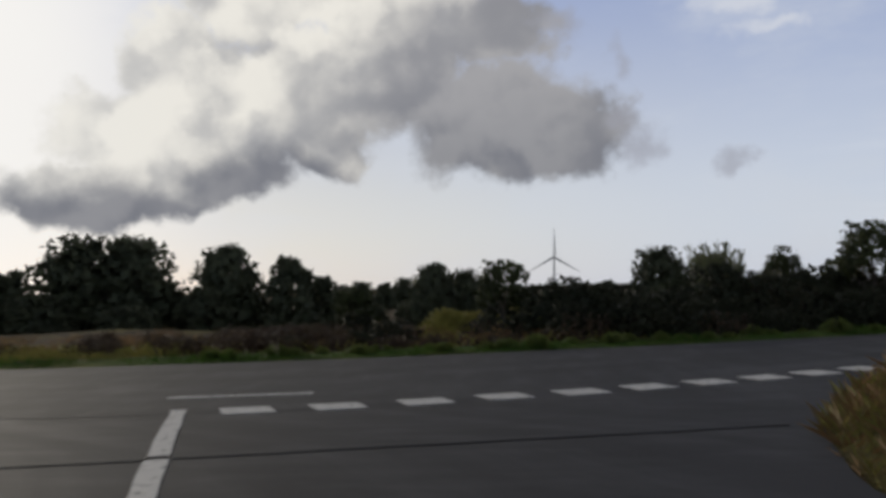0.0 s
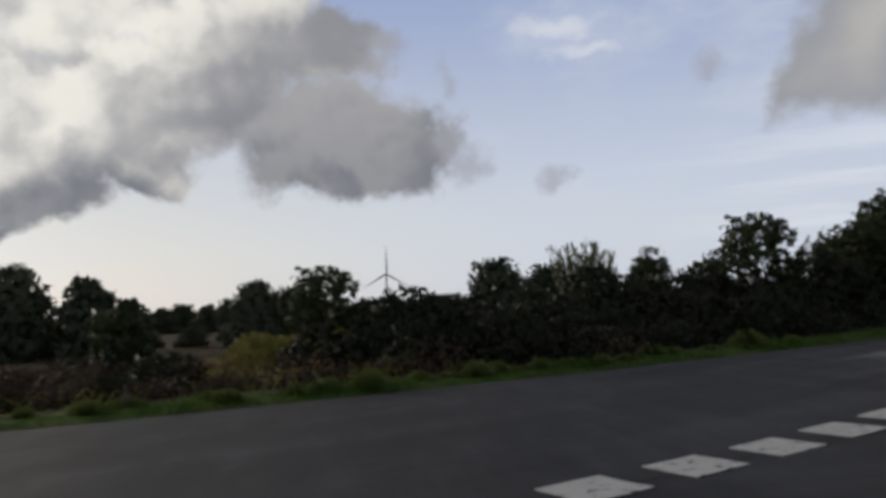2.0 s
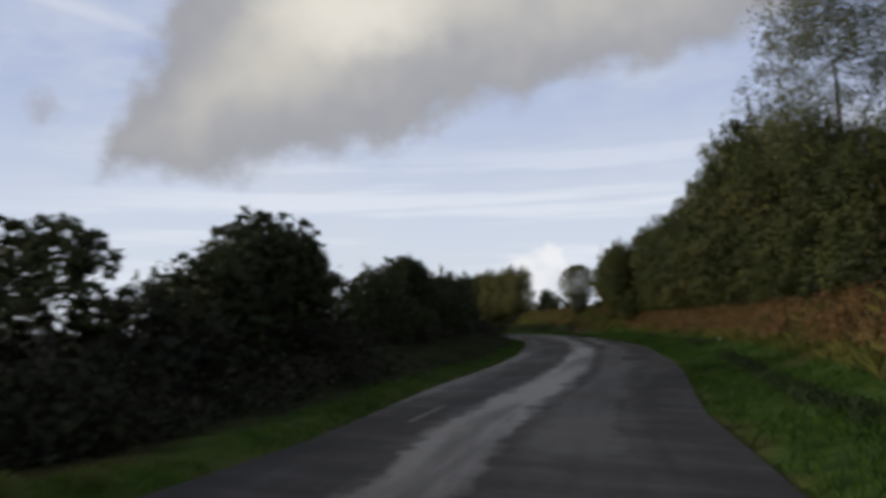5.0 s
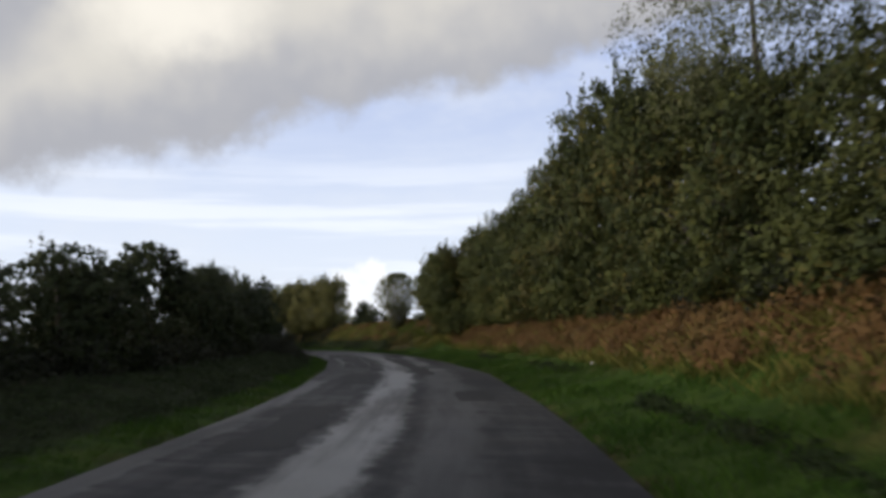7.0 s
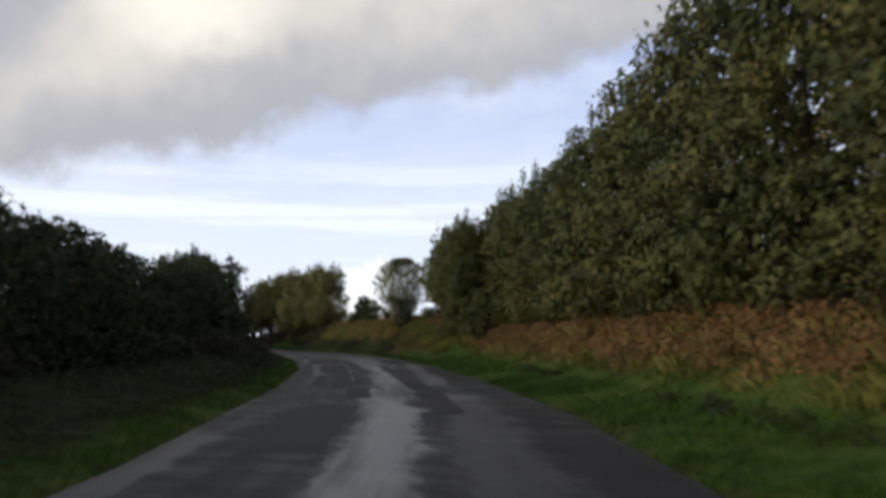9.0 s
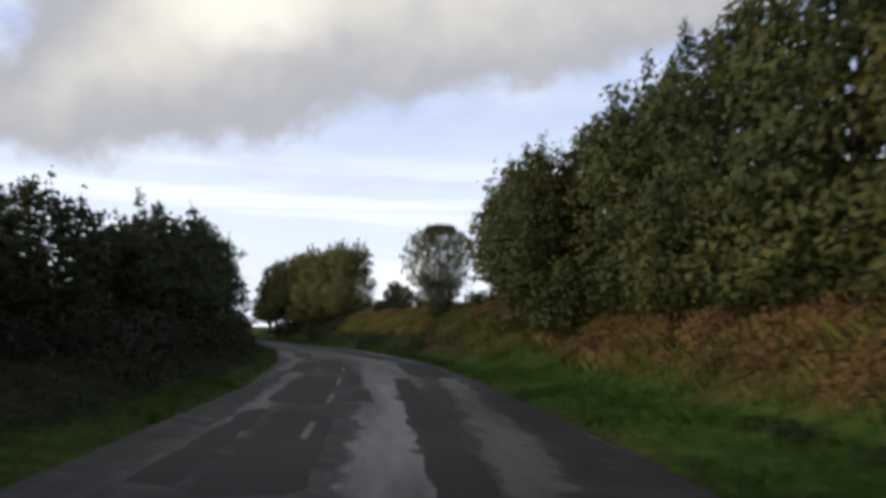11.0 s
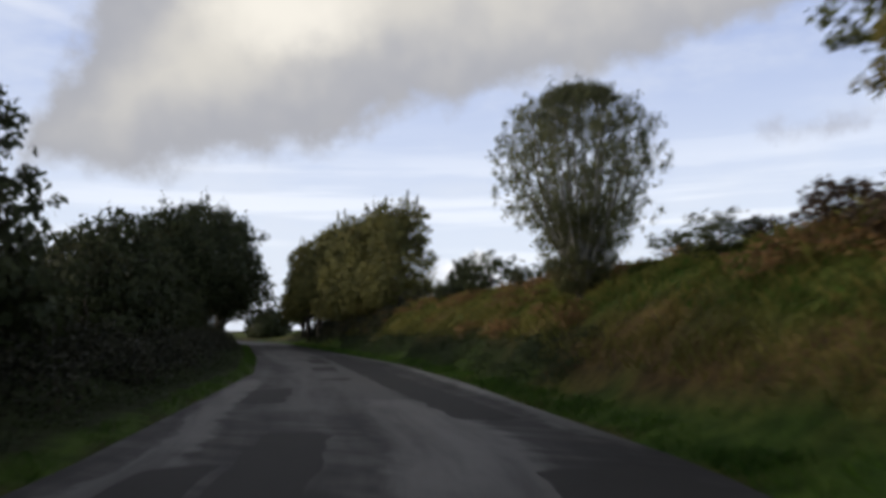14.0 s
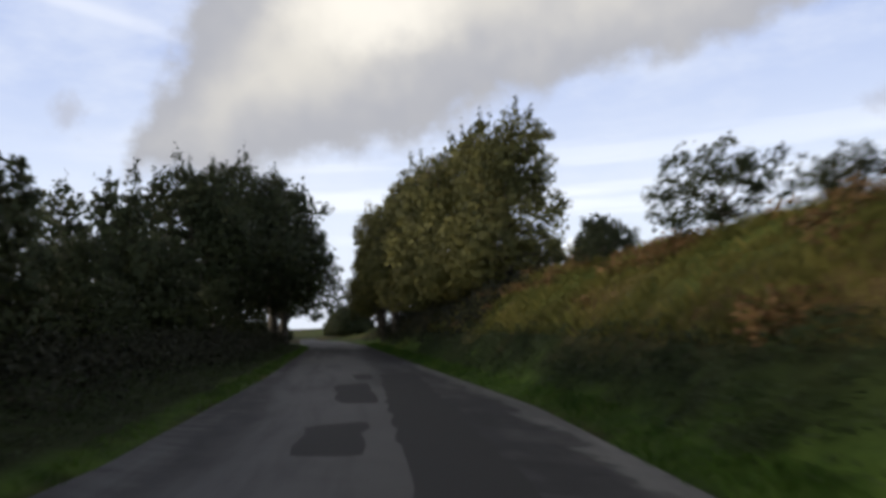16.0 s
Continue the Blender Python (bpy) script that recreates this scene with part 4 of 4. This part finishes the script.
def bearing(angle, d):
    """The place d metres from the start, that many degrees to the right of straight ahead."""
    return d * math.sin(radians(angle)), d * math.cos(radians(angle))


plant(far_a, [(*bearing(-19.8, 92), 1.12, 0, 0.95), (*bearing(-22.8, 93), 1.15, 80, 0.92), (*bearing(-14.2, 90), 0.9, 150, 1.12), (*bearing(14.4, 88), 0.7, 200, 1.0), (*bearing(0.4, 150), 0.85, 10, 0.9), (*bearing(-5.4, 230), 0.95, 33, 0.85), (*bearing(-2.4, 220), 0.95, 53, 0.9),
              (*bearing(-30, 85), 0.9, 310, 1.0), (*bearing(-35, 90), 1.0, 20, 1.0), (*bearing(-8, 240), 0.9, 66, 0.8), (*bearing(-7.2, 125), 0.5, 15, 0.6), (*bearing(-4.6, 120), 0.45, 215, 0.6), (*bearing(-2.2, 130), 0.5, 95, 0.6), (*bearing(-20, 80), 0.6, 300, 0.5), (*bearing(-25.5, 84), 0.7, 120, 0.6), (*bearing(5.5, 300), 0.9, 90, 0.55), (*bearing(8.5, 310), 0.9, 200, 0.6), (*bearing(17.5, 95), 0.6, 20, 1.1), (*bearing(-0.6, 80), 0.55, 130, 1.2), (*bearing(1.6, 82), 0.5, 230, 1.15)], "far trees")
plant(far_b, [(*bearing(-27, 88), 0.75, 0, 0.9), (*bearing(-18, 95), 0.75, 60, 0.75), (*bearing(-10, 84), 0.75, 200, 1.1), (*bearing(-8, 88), 0.62, 20, 1.0), (*bearing(3.0, 120), 0.65, 110, 1.0), (*bearing(-3.8, 210), 0.9, 300, 0.8), (*bearing(-6.6, 215), 0.85, 30, 0.8), (*bearing(-0.9, 160), 0.8, 75, 0.9),
              (*bearing(11, 150), 0.7, 5, 0.85), (*bearing(9.4, 190), 0.7, 35, 0.6), (*bearing(2.2, 86), 0.5, 300, 1.0), (*bearing(4.6, 150), 0.6, 80, 0.6), (*bearing(6.4, 145), 0.6, 180, 0.55), (*bearing(8.0, 150), 0.6, 280, 0.6), (*bearing(-15.4, 84), 0.5, 45, 1.0), (*bearing(12.6, 170), 0.7, 135, 0.7), (*bearing(6.0, 200), 0.6, 235, 0.5), (*bearing(7.0, 260), 0.8, 75, 0.6), (*bearing(-16.4, 88), 0.55, 15, 0.8), (*bearing(-12, 92), 0.6, 95, 0.7)], "far trees")

# wind turbine on the skyline
turbine = new("wind_turbine")
v, f = tube([(0, 0, -14), (0, 0, 30), (0, 0, 78)], [2.9, 2.4, 1.7], 16)
part("tower", v, f, STEEL, turbine, soft=True)
v, f = tube([(0, 3.5, 79), (0, -1.5, 79.3), (0, -4.5, 79.2)], [2.3, 2.4, 1.6], 12)
part("nacelle", v, f, STEEL, turbine, soft=True)
v, f = tube([(0, -4.5, 79.2), (0, -6.5, 79.2), (0, -7.6, 79.2)], [1.7, 1.5, 0.5], 12)
hub = part("hub", v, f, STEEL, turbine, soft=True)
for k in range(3):
    w = radians(1 + 120 * k)
    ring = []
    for i in range(13):
        r = 1.2 + 66 * i / 12
        c = 1.8 if i == 0 else 4.6 * (1 - 0.82 * (i - 1) / 11)
        ring.append((r, c, 1.1 * (1 - i / 13)))
    vs, fs = [], []
    for r, c, th in ring:
        for u, q in ((-0.35 * c, 0), (0.05 * c, -th / 2), (0.65 * c, 0), (0.05 * c, th / 2)):
            vs.append((r * math.sin(w) + u * math.cos(w), -6.4 + q, 79.2 + r * math.cos(w) - u * math.sin(w)))
    for i in range(12):
        for j in range(4):
            fs.append([i * 4 + j, i * 4 + (j + 1) % 4, i * 4 + 4 + (j + 1) % 4, i * 4 + 4 + j])
    fs += [[0, 1, 2, 3], [51, 50, 49, 48]]
    part("blade", vs, fs, STEEL, hub, soft=True)
turbine.location = (264, 1976, -11)
tagged(turbine, "tall pale three-bladed wind turbine on the skyline", "wind turbine")

# ---- ground cover ----


def stations(rng, side, x0, x1, lo, hi, count):
    """Random places beside the lane between two offsets."""
    xs, offs = rng.uniform(x0, x1, count), rng.uniform(lo, hi, count)
    poly = LEFT if side is on_left else RIGHT
    k = slope(poly, xs)
    h = np.sqrt(1 + k * k)
    sign = 1 if side is on_left else -1
    return xs - sign * k / h * offs, edge(poly, xs) + sign * offs / h


def blades(name, rng, x, y, low, high, width, mat, label, lean=0.45):
    """Grass: one tapering bent blade at each place."""
    keep = np.maximum(*outside(x, y)) > 0.02
    x, y = x[keep], y[keep]
    m = len(x)
    z = land(x, y) - 0.02
    tuft = 0.75 + 0.45 * np.clip(wave(x * 1.7, y * 1.7), -0.8, 1)
    h = rng.uniform(low, high, m) * tuft
    w = rng.uniform(0, 2 * math.pi, m)
    sx, sy = np.cos(w) * width * rng.uniform(0.6, 1.5, m), np.sin(w) * width * rng.uniform(0.6, 1.5, m)
    lx, ly = rng.normal(size=m) * h * lean, rng.normal(size=m) * h * lean
    v = np.stack([np.stack([x - sx, y - sy, z], -1), np.stack([x + sx, y + sy, z], -1), np.stack([x + sx * 0.5 + lx * 0.4, y + sy * 0.5 + ly * 0.4, z + h * 0.6], -1), np.stack([x + lx, y + ly, z + h], -1)], 1).reshape(-1, 3)
    up = np.stack([lx * 0.5, ly * 0.5, h], -1)
    up /= np.linalg.norm(up, axis=1)[:, None]
    ob = facing(mesh_object(name, v, np.arange(m * 4).reshape(-1, 4), mat), np.repeat(up, 4, axis=0))
    return tagged(ob, label, "grass", kind="stuff")


def thicket(name, rng, x, y, radius, per, size, mat, label, category, rise=0.5):
    """Low leafy clumps on the ground, one at each place."""
    z = land(x, y)
    r = rng.uniform(0.6, 1.35, len(x)) * radius
    rows = [(a, b, c + q * rise * 0.5, q, q, q * rise) for a, b, c, q in zip(x, y, z, r)]
    v, f, out = leaf_mesh(rng, rows, per * len(x), size, 0.5, 0.6)
    v[:, 2] = np.maximum(v[:, 2], np.repeat(land(v[0::3, 0], v[0::3, 1]), 3) - 0.02)
    return tagged(facing(mesh_object(name, v, f, mat), out), label, category, kind="stuff")


rg = np.random.default_rng(77)
blades("grass", rg, *stations(rg, on_left, -18, 60, 0.02, 1.0, 19000), 0.05, 0.16, 0.009, GRASS, "lush short grass along the edge of the lane")
blades("grass", rg, *stations(rg, on_left, 60, 128, 0.02, 0.6, 9500), 0.04, 0.12, 0.009, GRASS, "short green grass on the verge beside the lane")
blades("grass", rg, *stations(rg, on_right, 9, 76, 0.02, 3.4, 46000), 0.06, 0.18, 0.009, GRASS, "lush green grass on the broad verge below the hedgerow")
blades("grass", rg, *stations(rg, on_right, 74, 128, 0.02, 0.7, 11000), 0.06, 0.18, 0.009, GRASS, "green grass at the foot of the bank")
blades("tall_grass", rg, *stations(rg, on_right, 70, 83, 1.2, 5.2, 13000), 0.10, 0.30, 0.006, TALLGRASS, "long yellowing grass where the bank begins")
blades("tall_grass", rg, *stations(rg, on_right, 83, 112, 1.5, 5.2, 40000), 0.10, 0.30, 0.007, TALLGRASS, "long yellowing grass on the steep bank")
blades("grass", rg, *stations(rg, on_right, 73, 88, 2.1, 5.4, 15000), 0.10, 0.22, 0.007, GRASS, "green grass over the upper part of the bank")
xc, yc = rg.uniform(2.3, 10, 16000), rg.uniform(1, 14.5, 16000)
blades("tall_grass", rg, xc, yc, 0.06, 0.24, 0.005, TALLGRASS, "rough yellowing grass at the junction corner")
xc, yc = rg.uniform(2.3, 10, 12000), rg.uniform(1, 14.5, 12000)
blades("tall_grass", rg, xc, yc, 0.06, 0.30, 0.005, BRACKEN, "dead brown grass stalks at the junction corner", 0.6)
blades("tall_grass", rg, *stations(rg, on_left, -34, -5.0, 0.9, 14, 20000), 0.10, 0.26, 0.010, TALLGRASS, "rough tawny grass on the heath")
blades("yellow_grass", rg, *stations(rg, on_left, -30, -6.2, 0.7, 9.0, 16000), 0.06, 0.20, 0.014, GORSE, "yellow-green grass of a field beside the junction")
blades("tall_grass", rg, *stations(rg, on_right, 14, 77, 2.3, 5.0, 26000), 0.12, 0.42, 0.008, TALLGRASS, "straw-coloured long grass among the bracken")
thicket("bracken", rg, *stations(rg, on_right, 14, 77, 2.8, 4.9, 480), 0.5, 210, 0.085, BRACKEN, "rust-brown dying bracken below the hedgerow", "bracken")
thicket("bracken", rg, *stations(rg, on_right, 76, 108, 1.6, 4.0, 44), 0.5, 200, 0.08, BRACKEN, "patches of brown bracken on the grassy bank", "bracken", 0.4)
thicket("bracken", rg, *stations(rg, on_right, 83, 104, 3.5, 4.5, 34), 0.42, 200, 0.075, BRACKEN, "rusty bracken along the crest of the bank", "bracken", 0.55)
# dark leaves laid where the hedge's shadow falls on the lower bank
thicket("ivy", rg, *stations(rg, on_right, 80, 108, 0.75, 1.7, 330), 0.4, 80, 0.055, SHADE_LEAVES, "dark nettles and ivy on the steep lower bank", "undergrowth", 0.3)
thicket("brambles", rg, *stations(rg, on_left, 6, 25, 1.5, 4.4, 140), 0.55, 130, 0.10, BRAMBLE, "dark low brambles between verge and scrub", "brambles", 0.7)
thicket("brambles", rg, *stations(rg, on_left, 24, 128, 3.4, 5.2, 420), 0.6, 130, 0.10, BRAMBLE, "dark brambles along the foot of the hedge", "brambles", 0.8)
# dark leaves in place of shaded grass on the left bank
thicket("ivy", rg, *stations(rg, on_left, 24, 128, 0.95, 3.6, 1250), 0.42, 70, 0.055, SHADE_LEAVES, "low dark ivy and nettles on the shaded bank", "undergrowth", 0.22)
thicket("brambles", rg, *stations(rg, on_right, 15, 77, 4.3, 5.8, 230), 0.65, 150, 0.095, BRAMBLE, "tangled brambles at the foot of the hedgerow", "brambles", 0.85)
# brambles added to block sky light and darken the left verge
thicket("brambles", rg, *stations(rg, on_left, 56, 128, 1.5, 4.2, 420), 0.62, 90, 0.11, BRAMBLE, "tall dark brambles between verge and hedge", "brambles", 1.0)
blades("tall_grass", rg, *stations(rg, on_left, -9, 6, 1.8, 20, 10000), 0.12, 0.30, 0.010, TALLGRASS, "tufts of straw-coloured grass among the heather")
hx, hy = stations(rg, on_left, -6, 9, 1.3, 24, 340)
clear_view = ~((hx > -2.2) & (hx < 3.2) & (hy > 21))
thicket("heather", rg, hx[clear_view], hy[clear_view], 0.62, 110, 0.085, HEATHER, "dark brown heather and low scrub on the heath", "heather", 0.55)
thicket("heather", rg, hx[~clear_view], hy[~clear_view], 0.32, 110, 0.06, HEATHER, "low brown heather in a gap of the scrub", "heather", 0.5)
thicket("bracken", rg, *stations(rg, on_left, -30, 4, 3, 30, 130), 0.6, 140, 0.08, BRACKEN, "brown dead bracken among the heather", "bracken", 0.45)


thicket("brambles", rg, *stations(rg, on_right, 102, 136, 0.9, 3.8, 170), 0.6, 130, 0.10, BRAMBLE, "tangled brambles below the leaning oaks", "brambles", 0.9)


# dark leaves imitating the shade in old wheel ruts in the verge
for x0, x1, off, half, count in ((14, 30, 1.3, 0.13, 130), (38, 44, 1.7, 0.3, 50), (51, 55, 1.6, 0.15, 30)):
    thicket("weeds", rg, *stations(rg, on_right, x0, x1, off - half, off + half, count), 0.17, 46, 0.05, SHADE_LEAVES, "dark weeds along an old wheel rut in the verge", "weeds", 0.7)

bm = bmesh.new()
bmesh.ops.create_icosphere(bm, subdivisions=2, radius=0.075)
rp = random.Random(8)
for vert in bm.verts:
    vert.co *= rp.uniform(0.6, 1.15)
    vert.co.z *= 0.55
me = bpy.data.meshes.new("litter")
bm.to_mesh(me)
bm.free()
me.materials.append(PAPER)
litter = new("litter", me)
litter.location = (39.1, 24.6, float(land(39.1, 24.6)) + 0.09)
tagged(litter, "crumpled scrap of white paper on the grass verge", "litter")


def make_tussock(seed):
    rng = np.random.default_rng(seed)
    m = 520
    w, r = rng.uniform(0, 6.28, m), np.sqrt(rng.random(m)) * 0.2
    x, y = r * np.cos(w), r * np.sin(w)
    out = np.sqrt(rng.random(m))
    h = (0.40 - 0.30 * out ** 2) * rng.uniform(0.75, 1.1, m)
    x, y = x * 0.6, y * 0.6
    tx, ty = np.cos(w) * out * 0.42, np.sin(w) * out * 0.42
    tz = h
    s = 0.008
    v = np.stack([np.stack([x - s, y, 0 * h], -1), np.stack([x + s, y, 0 * h], -1), np.stack([(x + tx) / 2 + s, (y + ty) / 2, h * 0.85], -1), np.stack([tx, ty, tz], -1), np.stack([(x + tx) / 2 - s, (y + ty) / 2, h * 0.85], -1)], 1).reshape(-1, 3)
    out = np.repeat(np.stack([tx, ty, h * 0 + 0.5], -1), 5, axis=0)
    return tagged(facing(mesh_object("grass_tussock", v, np.arange(m * 5).reshape(-1, 5), TUSSOCK), out), "rounded tussock of bright green grass on the verge", "grass tussock")


rt = random.Random(12)
tussock_spec = [(-4.6 + i * 0.62 + rt.uniform(-0.25, 0.25), rt.uniform(0.5, 1.0), rt.uniform(0.55, 1.15), rt.uniform(0.5, 0.85)) for i in range(26)]
plant(make_tussock(50), row(on_left, tussock_spec), "tussocks on the verge")
